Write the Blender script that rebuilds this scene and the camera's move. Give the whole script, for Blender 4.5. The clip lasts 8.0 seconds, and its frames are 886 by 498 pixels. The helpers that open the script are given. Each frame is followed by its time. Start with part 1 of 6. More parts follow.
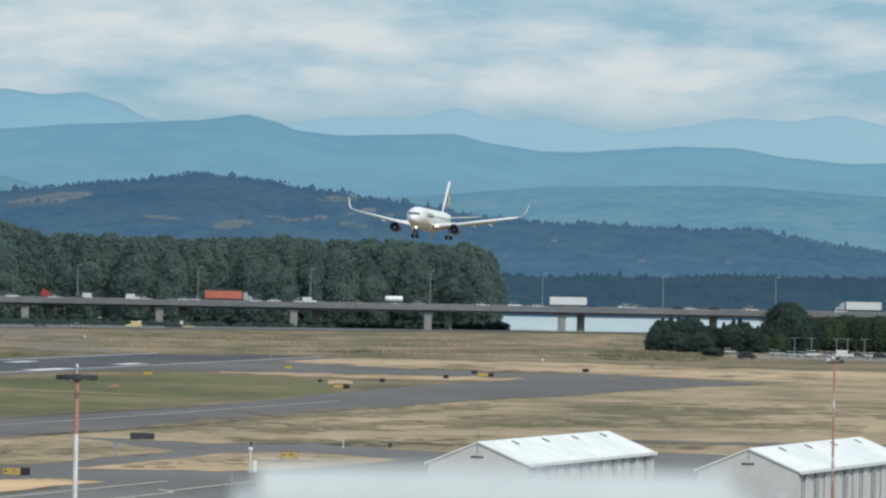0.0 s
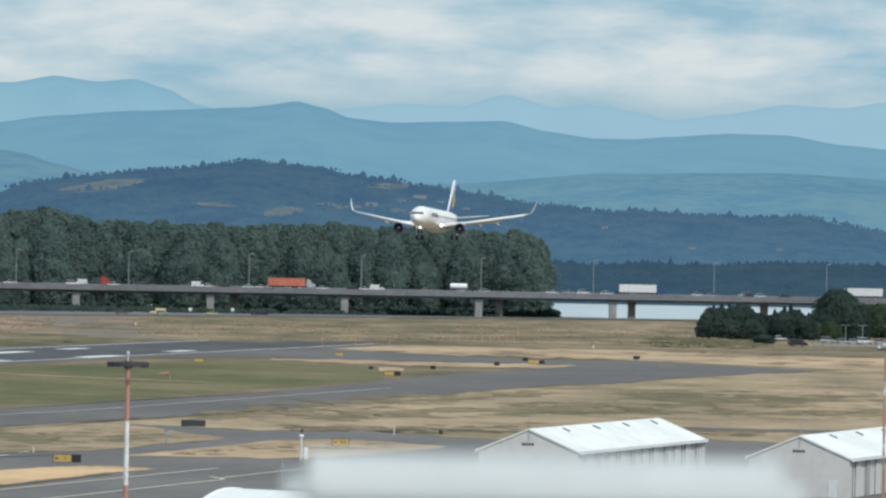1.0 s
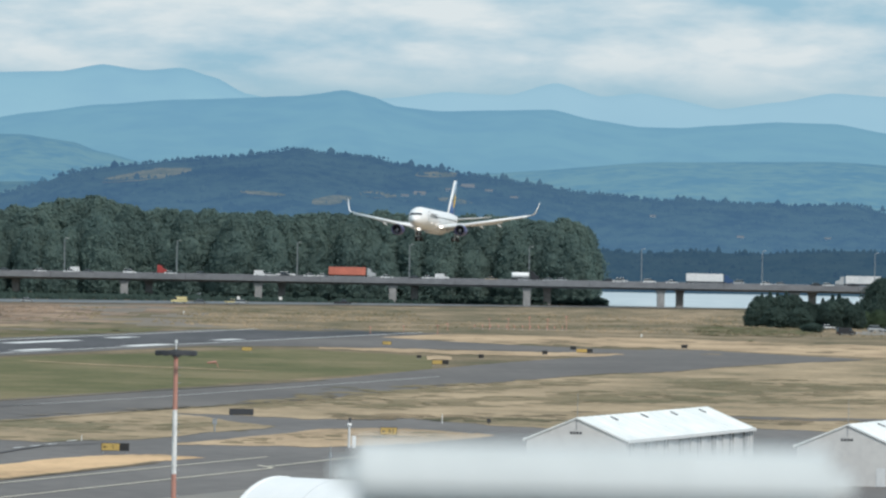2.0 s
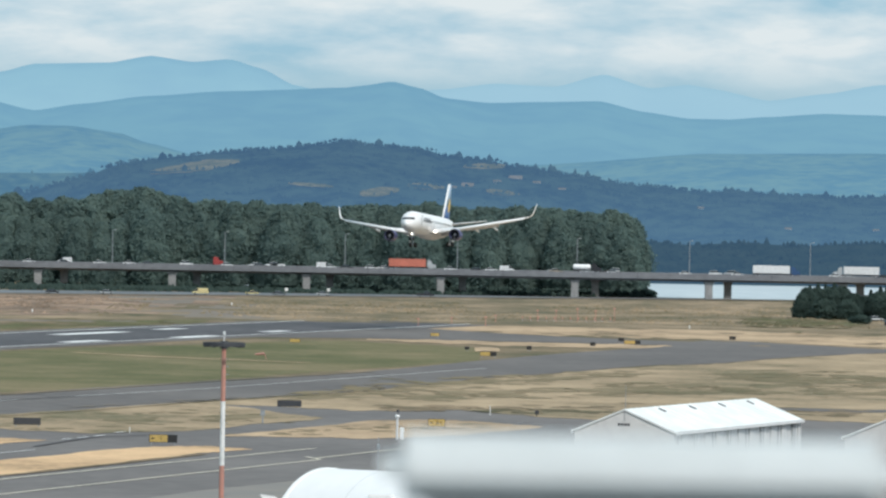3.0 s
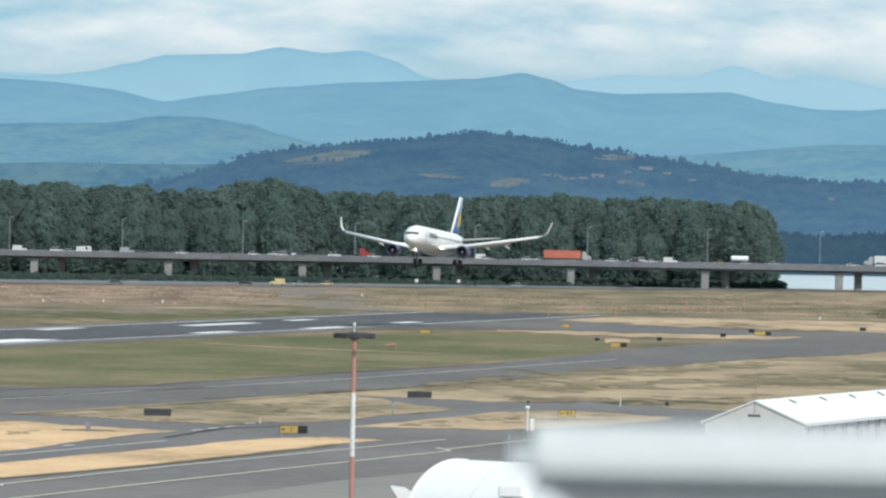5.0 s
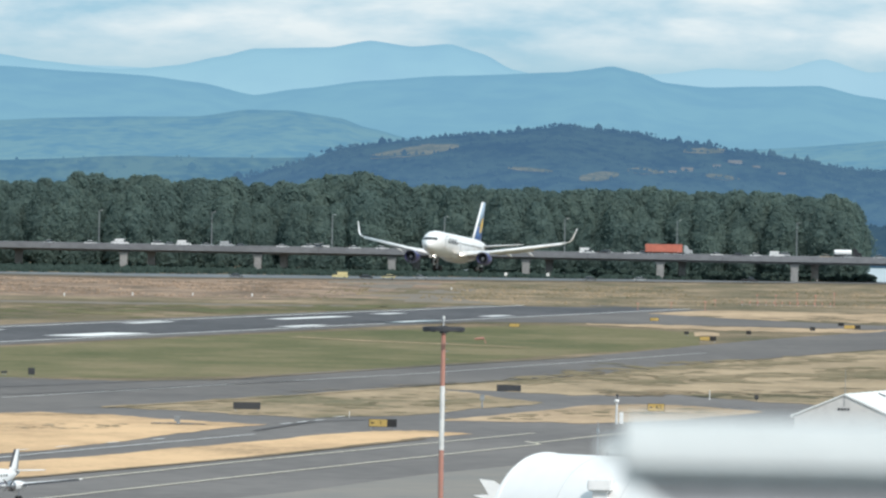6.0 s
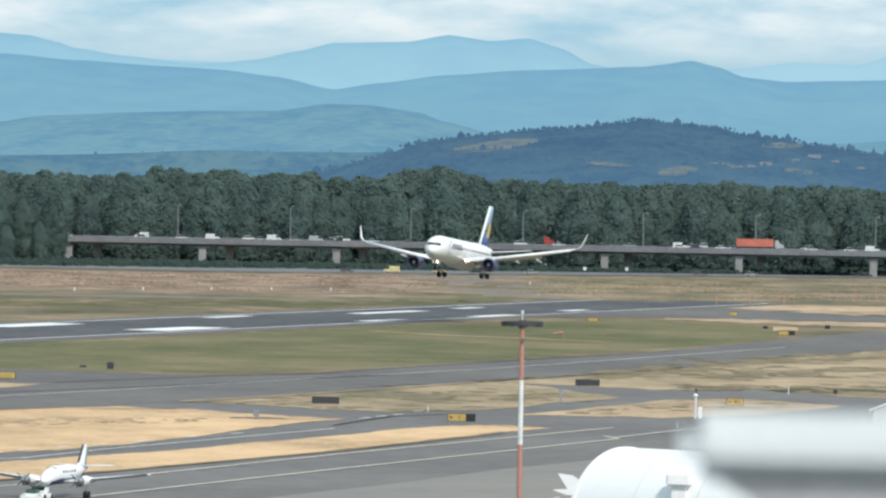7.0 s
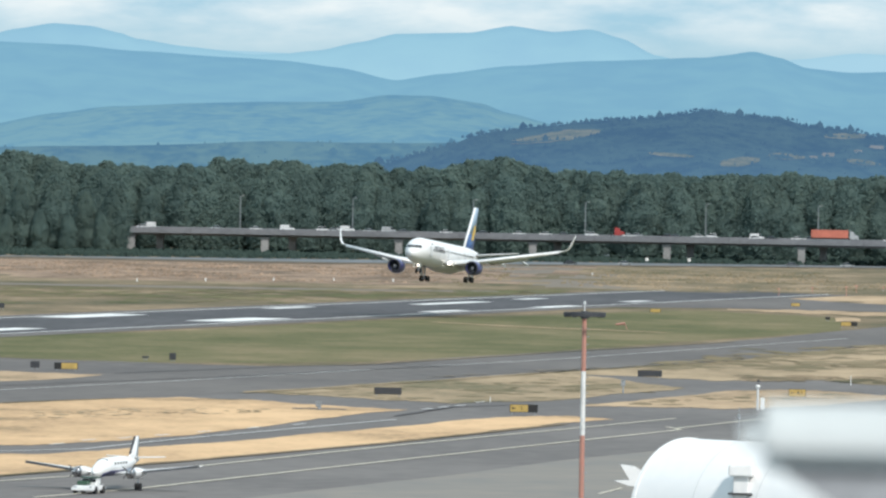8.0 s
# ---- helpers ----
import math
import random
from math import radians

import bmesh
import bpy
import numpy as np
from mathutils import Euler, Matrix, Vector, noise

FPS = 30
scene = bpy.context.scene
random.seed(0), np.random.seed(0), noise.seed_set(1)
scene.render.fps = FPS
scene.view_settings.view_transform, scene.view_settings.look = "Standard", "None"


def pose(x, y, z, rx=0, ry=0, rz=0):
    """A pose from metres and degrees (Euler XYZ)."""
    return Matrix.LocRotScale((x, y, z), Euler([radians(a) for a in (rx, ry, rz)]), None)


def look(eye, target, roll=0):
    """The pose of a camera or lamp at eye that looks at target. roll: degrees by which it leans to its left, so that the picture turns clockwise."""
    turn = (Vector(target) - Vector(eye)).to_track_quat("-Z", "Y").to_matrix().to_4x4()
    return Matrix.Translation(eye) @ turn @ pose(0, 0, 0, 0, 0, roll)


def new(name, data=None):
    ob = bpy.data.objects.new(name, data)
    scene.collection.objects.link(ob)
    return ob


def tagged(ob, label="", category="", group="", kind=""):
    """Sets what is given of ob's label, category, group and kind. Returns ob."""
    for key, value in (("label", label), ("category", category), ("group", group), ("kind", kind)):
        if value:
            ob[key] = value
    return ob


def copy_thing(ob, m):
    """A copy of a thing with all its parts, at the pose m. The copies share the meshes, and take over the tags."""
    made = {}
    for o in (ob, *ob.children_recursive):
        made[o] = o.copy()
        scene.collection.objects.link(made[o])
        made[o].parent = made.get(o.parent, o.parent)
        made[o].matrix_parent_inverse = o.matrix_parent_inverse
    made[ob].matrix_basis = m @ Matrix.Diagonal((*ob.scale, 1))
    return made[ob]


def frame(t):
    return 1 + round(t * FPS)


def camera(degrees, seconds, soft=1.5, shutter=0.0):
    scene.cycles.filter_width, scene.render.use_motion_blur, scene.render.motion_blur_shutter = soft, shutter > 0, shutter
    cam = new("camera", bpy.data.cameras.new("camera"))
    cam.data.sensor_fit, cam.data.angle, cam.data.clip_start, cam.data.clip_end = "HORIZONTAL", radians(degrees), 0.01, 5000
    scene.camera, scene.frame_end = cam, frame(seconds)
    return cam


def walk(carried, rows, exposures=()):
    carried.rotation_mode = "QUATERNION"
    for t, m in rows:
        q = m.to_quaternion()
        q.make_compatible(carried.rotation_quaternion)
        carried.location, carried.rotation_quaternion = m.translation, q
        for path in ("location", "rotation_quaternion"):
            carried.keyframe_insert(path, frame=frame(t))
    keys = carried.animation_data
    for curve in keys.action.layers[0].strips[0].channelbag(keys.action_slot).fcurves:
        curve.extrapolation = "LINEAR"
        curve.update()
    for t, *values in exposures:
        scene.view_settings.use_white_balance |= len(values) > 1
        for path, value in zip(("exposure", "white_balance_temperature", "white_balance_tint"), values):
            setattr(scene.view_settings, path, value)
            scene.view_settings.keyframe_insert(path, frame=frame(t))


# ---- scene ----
# A camera on the top deck of a car park looks over an airfield with a long lens and pans after a landing airliner.
EYE_Z = 28.0
cam = camera(6.5, 8.0, soft=2.4)
cam.data.dof.use_dof = True
cam.data.dof.focus_distance = 1700.0
cam.data.dof.aperture_fstop = 8.0
# seconds, yaw, pitch
PAN = [
    (0.0, -1.7453, 0.0187),
    (0.5, -1.5765, -0.0335),
    (1.0, -1.3715, -0.0829),
    (1.5, -1.1859, -0.1298),
    (3.0, -0.6665, -0.2408),
    (3.5, -0.4553, -0.2660),
    (4.0, -0.2371, -0.2858),
    (4.5, 0.0008, -0.2999),
    (6.0, 0.9457, -0.3834),
    (6.5, 1.2554, -0.4063),
    (7.0, 1.5239, -0.4348),
    (7.5, 1.7548, -0.4697),
    (8.0, 1.9814, -0.5104),
]
walk(cam, [(t, pose(0, 0, EYE_Z, 90 + pitch, -1.07, yaw)) for t, yaw, pitch in PAN], exposures=[(0.0, -0.21, 6240, 11), (1.5, -0.13, 6240, 11), (4.5, 0.06, 6270, 11), (8.0, 0.17, 6300, 11)])

# ---------------------------------------------------------------- sky and sun
SUN_EL, SUN_AZ = 45.0, 148.0   # the sun stands high behind the camera, to its right
world = bpy.data.worlds.new("sky")
scene.world = world
world.use_nodes = True
wn, wl = world.node_tree.nodes, world.node_tree.links
wn.clear()
w_out = wn.new("ShaderNodeOutputWorld")
w_bg = wn.new("ShaderNodeBackground")
w_bg.inputs["Strength"].default_value = 0.1
w_sky = wn.new("ShaderNodeTexSky")
w_sky.sky_type = "NISHITA"
w_sky.sun_disc = False
w_sky.sun_elevation = radians(SUN_EL)
w_sky.sun_rotation = radians(SUN_AZ)
w_sky.air_density = 1.2
w_sky.dust_density = 1.5
w_co = wn.new("ShaderNodeTexCoord")
w_map = wn.new("ShaderNodeMapping")
w_map.inputs["Scale"].default_value = (46, 46, 170)
w_map.inputs["Location"].default_value = (3.1, 0.4, 1.7)
w_n1 = wn.new("ShaderNodeTexNoise")
w_n1.inputs["Scale"].default_value = 1.0
w_n1.inputs["Detail"].default_value = 9.0
w_n1.inputs["Roughness"].default_value = 0.56
w_n1.inputs["Distortion"].default_value = 0.1
w_ramp = wn.new("ShaderNodeValToRGB")
w_ramp.color_ramp.elements[0].position = 0.36
w_ramp.color_ramp.elements[1].position = 0.68
w_ramp.color_ramp.elements[0].color = (3.5, 5.9, 7.2, 1)
w_ramp.color_ramp.elements[1].color = (8.2, 8.9, 8.9, 1)
w_mix = wn.new("ShaderNodeMix")
w_mix.data_type = "RGBA"
w_mix.inputs["Factor"].default_value = 0.88
wl.new(w_co.outputs["Generated"], w_map.inputs["Vector"])
wl.new(w_map.outputs["Vector"], w_n1.inputs["Vector"])
wl.new(w_n1.outputs["Fac"], w_ramp.inputs["Fac"])
wl.new(w_sky.outputs["Color"], w_mix.inputs["A"])
# the air thickens to an even pale blue close over the horizon
w_sep = wn.new("ShaderNodeSeparateXYZ")
w_low = wn.new("ShaderNodeMapRange")
w_low.interpolation_type = "SMOOTHSTEP"
w_low.inputs["From Min"].default_value = math.sin(radians(0.75))
w_low.inputs["From Max"].default_value = math.sin(radians(1.32))
w_low.inputs["To Min"].default_value = 0.95
w_low.inputs["To Max"].default_value = 0.0
w_air = wn.new("ShaderNodeMix")
w_air.data_type = "RGBA"
w_air.inputs["B"].default_value = (3.9, 6.0, 6.9, 1)
wl.new(w_co.outputs["Generated"], w_sep.inputs["Vector"])
wl.new(w_sep.outputs["Z"], w_low.inputs["Value"])
wl.new(w_low.outputs["Result"], w_air.inputs["Factor"])
wl.new(w_ramp.outputs["Color"], w_air.inputs["A"])
wl.new(w_air.outputs["Result"], w_mix.inputs["B"])
wl.new(w_mix.outputs["Result"], w_bg.inputs["Color"])
wl.new(w_bg.outputs["Background"], w_out.inputs["Surface"])

sun = new("sun", bpy.data.lights.new("sun", "SUN"))
sun.data.energy = 3.1
sun.data.angle = radians(6.0)
sun.data.color = (1.0, 0.925, 0.83)
sun_dir = Vector((math.sin(radians(SUN_AZ)) * math.cos(radians(SUN_EL)), math.cos(radians(SUN_AZ)) * math.cos(radians(SUN_EL)), math.sin(radians(SUN_EL))))
sun.matrix_world = look(sun_dir * 300, (0, 0, 0))


# ---------------------------------------------------------------- materials
def mat(name, colour, rough=0.7, metal=0.0, second=None, scale=1.0, amount=0.5, stretch=(1, 1, 1), bump=0.0, fine=6.0, rnd=0.0, glow=0.0, local=False):
    """A surface of one colour and a second one mixed in by noise at two scales; rnd varies it from object to object."""
    m = bpy.data.materials.new(name)
    m.use_nodes = True
    n, l = m.node_tree.nodes, m.node_tree.links
    b = n["Principled BSDF"]
    b.inputs["Roughness"].default_value = rough
    b.inputs["Metallic"].default_value = metal
    second = second or tuple(c * 0.75 for c in colour)
    co = n.new("ShaderNodeTexCoord") if local else n.new("ShaderNodeNewGeometry")
    mp = n.new("ShaderNodeMapping")
    mp.inputs["Scale"].default_value = stretch
    l.new(co.outputs["Object" if local else "Position"], mp.inputs["Vector"])
    big = n.new("ShaderNodeTexNoise")
    big.inputs["Scale"].default_value = scale
    big.inputs["Detail"].default_value = 4
    sml = n.new("ShaderNodeTexNoise")
    sml.inputs["Scale"].default_value = scale * fine
    sml.inputs["Detail"].default_value = 6
    l.new(mp.outputs["Vector"], big.inputs["Vector"])
    l.new(mp.outputs["Vector"], sml.inputs["Vector"])
    add = n.new("ShaderNodeMath")
    add.operation = "MULTIPLY_ADD"
    l.new(sml.outputs["Fac"], add.inputs[0])
    add.inputs[1].default_value = 0.9
    l.new(big.outputs["Fac"], add.inputs[2])
    rmp = n.new("ShaderNodeMapRange")
    rmp.inputs["From Min"].default_value = 0.76
    rmp.inputs["From Max"].default_value = 1.14
    rmp.inputs["To Max"].default_value = amount * 2
    l.new(add.outputs["Value"], rmp.inputs["Value"])
    mix = n.new("ShaderNodeMix")
    mix.data_type = "RGBA"
    mix.clamp_factor = True
    mix.inputs["A"].default_value = (*colour, 1)
    mix.inputs["B"].default_value = (*second, 1)
    l.new(rmp.outputs["Result"], mix.inputs["Factor"])
    last = mix.outputs["Result"]
    if rnd:
        oi = n.new("ShaderNodeObjectInfo")
        hsv = n.new("ShaderNodeHueSaturation")
        mr = n.new("ShaderNodeMapRange")
        mr.inputs["To Min"].default_value = 1 - rnd
        mr.inputs["To Max"].default_value = 1 + rnd
        l.new(oi.outputs["Random"], mr.inputs["Value"])
        l.new(mr.outputs["Result"], hsv.inputs["Value"])
        l.new(last, hsv.inputs["Color"])
        last = hsv.outputs["Color"]
    l.new(last, b.inputs["Base Color"])
    if bump:
        bp = n.new("ShaderNodeBump")
        bp.inputs["Strength"].default_value = bump
        bp.inputs["Distance"].default_value = 0.3
        l.new(sml.outputs["Fac"], bp.inputs["Height"])
        l.new(bp.outputs["Normal"], b.inputs["Normal"])
    if glow:
        l.new(last, b.inputs["Emission Color"])
        b.inputs["Emission Strength"].default_value = glow
    return m


def glass(name, colour=(0.02, 0.025, 0.03)):
    m = mat(name, colour, 0.08)
    m.node_tree.nodes["Principled BSDF"].inputs["Specular IOR Level"].default_value = 0.8
    return m


def grass(name, dry, mid, green, bias=0.0, scale=0.022, stretch=(1, 0.5, 1)):
    """Turf of three tones at three scales: wide dry and green areas, patches, tufts."""
    m = bpy.data.materials.new(name)
    m.use_nodes = True
    n, l = m.node_tree.nodes, m.node_tree.links
    b = n["Principled BSDF"]
    b.inputs["Roughness"].default_value = 0.95
    b.inputs["Specular IOR Level"].default_value = 0.1
    geo = n.new("ShaderNodeNewGeometry")
    mp = n.new("ShaderNodeMapping")
    mp.inputs["Scale"].default_value = stretch
    l.new(geo.outputs["Position"], mp.inputs["Vector"])
    last = None
    for k, (freq, weight) in enumerate(((scale, 1.15), (scale * 5.5, 0.6), (scale * 34, 0.5))):
        t = n.new("ShaderNodeTexNoise")
        t.inputs["Scale"].default_value = freq
        t.inputs["Detail"].default_value = 3
        t.inputs["Roughness"].default_value = 0.6
        l.new(mp.outputs["Vector"], t.inputs["Vector"])
        ma = n.new("ShaderNodeMath")
        ma.operation = "MULTIPLY_ADD"
        l.new(t.outputs["Fac"], ma.inputs[0])
        ma.inputs[1].default_value = weight
        if last is None:
            ma.inputs[2].default_value = -0.625 + bias
        else:
            l.new(last, ma.inputs[2])
        last = ma.outputs["Value"]
    ramp = n.new("ShaderNodeValToRGB")
    ramp.color_ramp.elements[0].position = 0.28
    ramp.color_ramp.elements[0].color = (*green, 1)
    ramp.color_ramp.elements[1].position = 0.74
    ramp.color_ramp.elements[1].color = (*dry, 1)
    e = ramp.color_ramp.elements.new(0.48)
    e.color = (*mid, 1)
    l.new(last, ramp.inputs["Fac"])
    l.new(ramp.outputs["Color"], b.inputs["Base Color"])
    bp = n.new("ShaderNodeBump")
    bp.inputs["Strength"].default_value = 0.5
    bp.inputs["Distance"].default_value = 0.15
    l.new(t.outputs["Fac"], bp.inputs["Height"])
    l.new(bp.outputs["Normal"], b.inputs["Normal"])
    return m


M_FIELD = grass("airfield_grass", (0.31, 0.232, 0.150), (0.175, 0.140, 0.090), (0.100, 0.098, 0.058))
M_GRASS = grass("field_grass", (0.43, 0.33, 0.215), (0.29, 0.225, 0.145), (0.15, 0.138, 0.083), 0.05)
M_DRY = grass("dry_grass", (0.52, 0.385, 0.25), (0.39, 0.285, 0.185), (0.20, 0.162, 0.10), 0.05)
# brighter copy of the dry grass, sunlight on the near islands put into its colour
M_SUNLIT_STRAW = grass("sunlit_straw_grass", (0.67, 0.46, 0.268), (0.50, 0.34, 0.20), (0.24, 0.18, 0.108), 0.06, 0.03)
M_GREEN = grass("green_grass", (0.21, 0.175, 0.10), (0.138, 0.132, 0.066), (0.098, 0.104, 0.048), 0.01)
M_OLIVE = grass("olive_grass", (0.27, 0.215, 0.135), (0.205, 0.168, 0.102), (0.145, 0.132, 0.076), 0.0)
M_BROWN = grass("embankment_grass", (0.33, 0.25, 0.165), (0.195, 0.155, 0.10), (0.105, 0.10, 0.06), 0.0, 0.03)
M_BANK = grass("dry_bank_grass", (0.37, 0.268, 0.192), (0.23, 0.166, 0.12), (0.12, 0.094, 0.07), 0.0, 0.05, (1, 0.6, 1))
M_MUD = mat("wet_mud", (0.13, 0.137, 0.142), 0.5, second=(0.085, 0.092, 0.095), scale=0.03, amount=0.6, fine=8, stretch=(1, 0.3, 1))
M_DIRT = mat("worn_dirt", (0.20, 0.165, 0.128), 0.95, second=(0.145, 0.122, 0.096), scale=0.05, amount=0.5, fine=12)
M_ASPHALT = mat("asphalt", (0.094, 0.084, 0.079), 0.9, second=(0.142, 0.127, 0.116), scale=0.022, amount=0.5, fine=14, stretch=(1, 0.6, 1))
M_RAMP = mat("ramp_asphalt", (0.118, 0.107, 0.101), 0.9, second=(0.165, 0.150, 0.140), scale=0.03, amount=0.5, fine=12, stretch=(1, 0.6, 1))
M_RUNWAY = mat("runway_asphalt", (0.078, 0.074, 0.078), 0.88, second=(0.048, 0.046, 0.05), scale=0.05, amount=0.6, fine=7, stretch=(1, 0.25, 1))
M_APRON = mat("apron_concrete", (0.235, 0.21, 0.18), 0.9, second=(0.19, 0.18, 0.165), scale=0.06, amount=0.5, fine=5)
M_PAINT = mat("road_paint", (0.84, 0.84, 0.82), 0.7, second=(0.66, 0.66, 0.64), scale=0.2, amount=0.4)
M_YELLOW = mat("yellow_paint", (0.80, 0.74, 0.60), 0.7, second=(0.62, 0.56, 0.44), scale=0.3, amount=0.4)
M_WATER = mat("river_water", (0.52, 0.57, 0.58), 0.4, second=(0.42, 0.48, 0.50), scale=0.02, amount=0.6, bump=0.3, stretch=(1, 0.3, 1))
M_CONC = mat("bridge_concrete", (0.185, 0.193, 0.207), 0.85, second=(0.14, 0.147, 0.16), scale=0.08, amount=0.5, stretch=(1, 1, 2))
M_PIER = mat("pier_concrete", (0.30, 0.30, 0.295), 0.85, second=(0.21, 0.21, 0.21), scale=0.2, amount=0.5)
M_STEEL = mat("galvanised_steel", (0.38, 0.40, 0.42), 0.5, 0.6, scale=1.0)
M_BARK = mat("bark", (0.07, 0.055, 0.04), 0.95, scale=0.5)
# leaf tone lifted and cooled: haze over the far woods is in the colour
M_LEAF = mat("cottonwood_leaves", (0.160, 0.224, 0.198), 0.95, second=(0.128, 0.188, 0.174), scale=0.05, amount=0.6, rnd=0.07)


def leafy(m):
    """Lets part of the light through the leaves."""
    n, l = m.node_tree.nodes, m.node_tree.links
    b = n["Principled BSDF"]
    tr = n.new("ShaderNodeBsdfTranslucent")
    mx = n.new("ShaderNodeMixShader")
    mx.inputs["Fac"].default_value = 0.5
    l.new(b.inputs["Base Color"].links[0].from_socket, tr.inputs["Color"])
    l.new(b.outputs["BSDF"], mx.inputs[1])
    l.new(tr.outputs["BSDF"], mx.inputs[2])
    l.new(mx.outputs["Shader"], n["Material Output"].inputs["Surface"])
    b.inputs["Specular IOR Level"].default_value = 0.1
    return m


leafy(M_LEAF)
M_SHRUB = mat("shrub_leaves", (0.075, 0.11, 0.095), 0.95, second=(0.052, 0.08, 0.07), scale=0.15, amount=0.6, rnd=0.3)
M_LIME = mat("young_leaves", (0.10, 0.145, 0.085), 0.95, second=(0.075, 0.112, 0.072), scale=0.2, amount=0.6, rnd=0.2)
leafy(M_SHRUB)
leafy(M_LIME)
M_WHITE = mat("white_paint", (0.85, 0.85, 0.84), 0.35, second=(0.72, 0.73, 0.73), scale=0.4, amount=0.35, local=True)
M_GREYW = mat("pale_grey_paint", (0.66, 0.67, 0.67), 0.45, second=(0.58, 0.59, 0.6), scale=0.5, amount=0.4, local=True)
M_DARK = mat("dark_rubber", (0.02, 0.02, 0.022), 0.8, scale=1.0)
M_BLUE = mat("blue_paint", (0.03, 0.11, 0.32), 0.35, scale=0.6, local=True)
M_PALEBLUE = mat("pale_blue_paint", (0.38, 0.50, 0.62), 0.4, second=(0.30, 0.42, 0.56), scale=0.5, local=True)
M_GOLD = mat("yellow_gold_paint", (0.75, 0.50, 0.10), 0.4, scale=0.6, local=True)
M_NAVY = mat("navy_nacelle_paint", (0.045, 0.055, 0.19), 0.3, scale=0.6, local=True)
M_METAL = mat("bare_metal", (0.55, 0.56, 0.58), 0.3, 0.9, scale=1.0, local=True)
M_GLASS = glass("dark_glass")
M_RED = mat("red_paint", (0.42, 0.05, 0.04), 0.5, scale=0.8, local=True)
M_MASTRED = mat("faded_red_paint", (0.47, 0.215, 0.165), 0.7, second=(0.40, 0.21, 0.165), scale=0.7)
M_MASTWHITE = mat("mast_white_paint", (0.78, 0.78, 0.76), 0.6, scale=0.7)
M_MASTWORN = mat("flaking_white_paint", (0.72, 0.70, 0.67), 0.7, second=(0.36, 0.22, 0.18), scale=1.2, amount=0.7, fine=3)
M_CHAR = mat("charcoal_metal", (0.045, 0.048, 0.055), 0.6, scale=0.6)
M_SIGNY = mat("sign_yellow", (0.52, 0.365, 0.11), 0.5, scale=1.0)
M_SIGNK = mat("sign_black", (0.02, 0.02, 0.02), 0.6, scale=1.0)
M_ROOF = mat("hangar_roof_metal", (0.86, 0.86, 0.84), 0.5, second=(0.74, 0.76, 0.74), scale=0.12, amount=0.6, fine=4)
M_HWALL = mat("hangar_wall_panels", (0.60, 0.59, 0.57), 0.7, second=(0.53, 0.52, 0.51), scale=0.2, amount=0.5)
M_HDOOR = mat("hangar_door_metal", (0.62, 0.62, 0.61), 0.6, second=(0.52, 0.52, 0.52), scale=0.3, amount=0.5)
# orange dulled by the haze out to the bridge, mixed into the paint
M_ORANGE = mat("orange_trailer_paint", (0.54, 0.165, 0.11), 0.55, scale=0.5, local=True)
M_TANK = mat("white_hull_paint", (0.84, 0.84, 0.83), 0.45, second=(0.78, 0.79, 0.79), scale=0.2, amount=0.3)
M_LAMP = mat("lit_lamp", (1.0, 0.9, 0.75), 0.3, glow=9.0)
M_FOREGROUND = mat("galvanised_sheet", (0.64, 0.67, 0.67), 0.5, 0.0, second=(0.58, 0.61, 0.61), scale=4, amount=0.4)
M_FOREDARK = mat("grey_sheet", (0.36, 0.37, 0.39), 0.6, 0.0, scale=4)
M_DECK = mat("deck_concrete", (0.32, 0.31, 0.30), 0.9, scale=0.5)


# ---------------------------------------------------------------- mesh helpers
def mesh_ob(name, bm, material, parent=None, smooth=False):
    me = bpy.data.meshes.new(name)
    bm.normal_update()
    bm.to_mesh(me)
    bm.free()
    if smooth:
        for p in me.polygons:
            p.use_smooth = True
    for m in (material if isinstance(material, (list, tuple)) else [material]):
        me.materials.append(m)
    ob = new(name, me)
    ob.parent = parent
    return ob


def part(name, bm, material, parent, label="", smooth=False):
    ob = mesh_ob(name, bm, material, parent, smooth)
    if label:
        ob["label"] = label
    return ob


def thing(name, label, category, group="", m=None):
    ob = new(name)
    ob.empty_display_size = 0.5
    if m is not None:
        ob.matrix_basis = m
    return tagged(ob, label, category, group)


def box(bm, x0, x1, y0, y1, z0, z1, bevel=0.0):
    r = bmesh.ops.create_cube(bm, size=1.0, matrix=Matrix.Translation(((x0 + x1) / 2, (y0 + y1) / 2, (z0 + z1) / 2)) @ Matrix.Diagonal((x1 - x0, y1 - y0, z1 - z0, 1)))
    if bevel:
        es = {e for v in r["verts"] for e in v.link_edges}
        bmesh.ops.bevel(bm, geom=list(es), offset=bevel, segments=2, affect="EDGES")
    return bm


def boxes(*args, bevel=0.0):
    bm = bmesh.new()
    for a in args:
        box(bm, *a, bevel=bevel)
    return bm


def rod(bm, a, b, r0, r1=None, seg=10):
    """A tapered rod from a to b."""
    a, b = Vector(a), Vector(b)
    q = (b - a).to_track_quat("Z", "Y").to_matrix().to_4x4()
    bmesh.ops.create_cone(bm, cap_ends=True, segments=seg, radius1=r0, radius2=r0 if r1 is None else r1, depth=(b - a).length, matrix=Matrix.Translation((a + b) / 2) @ q)
    return bm


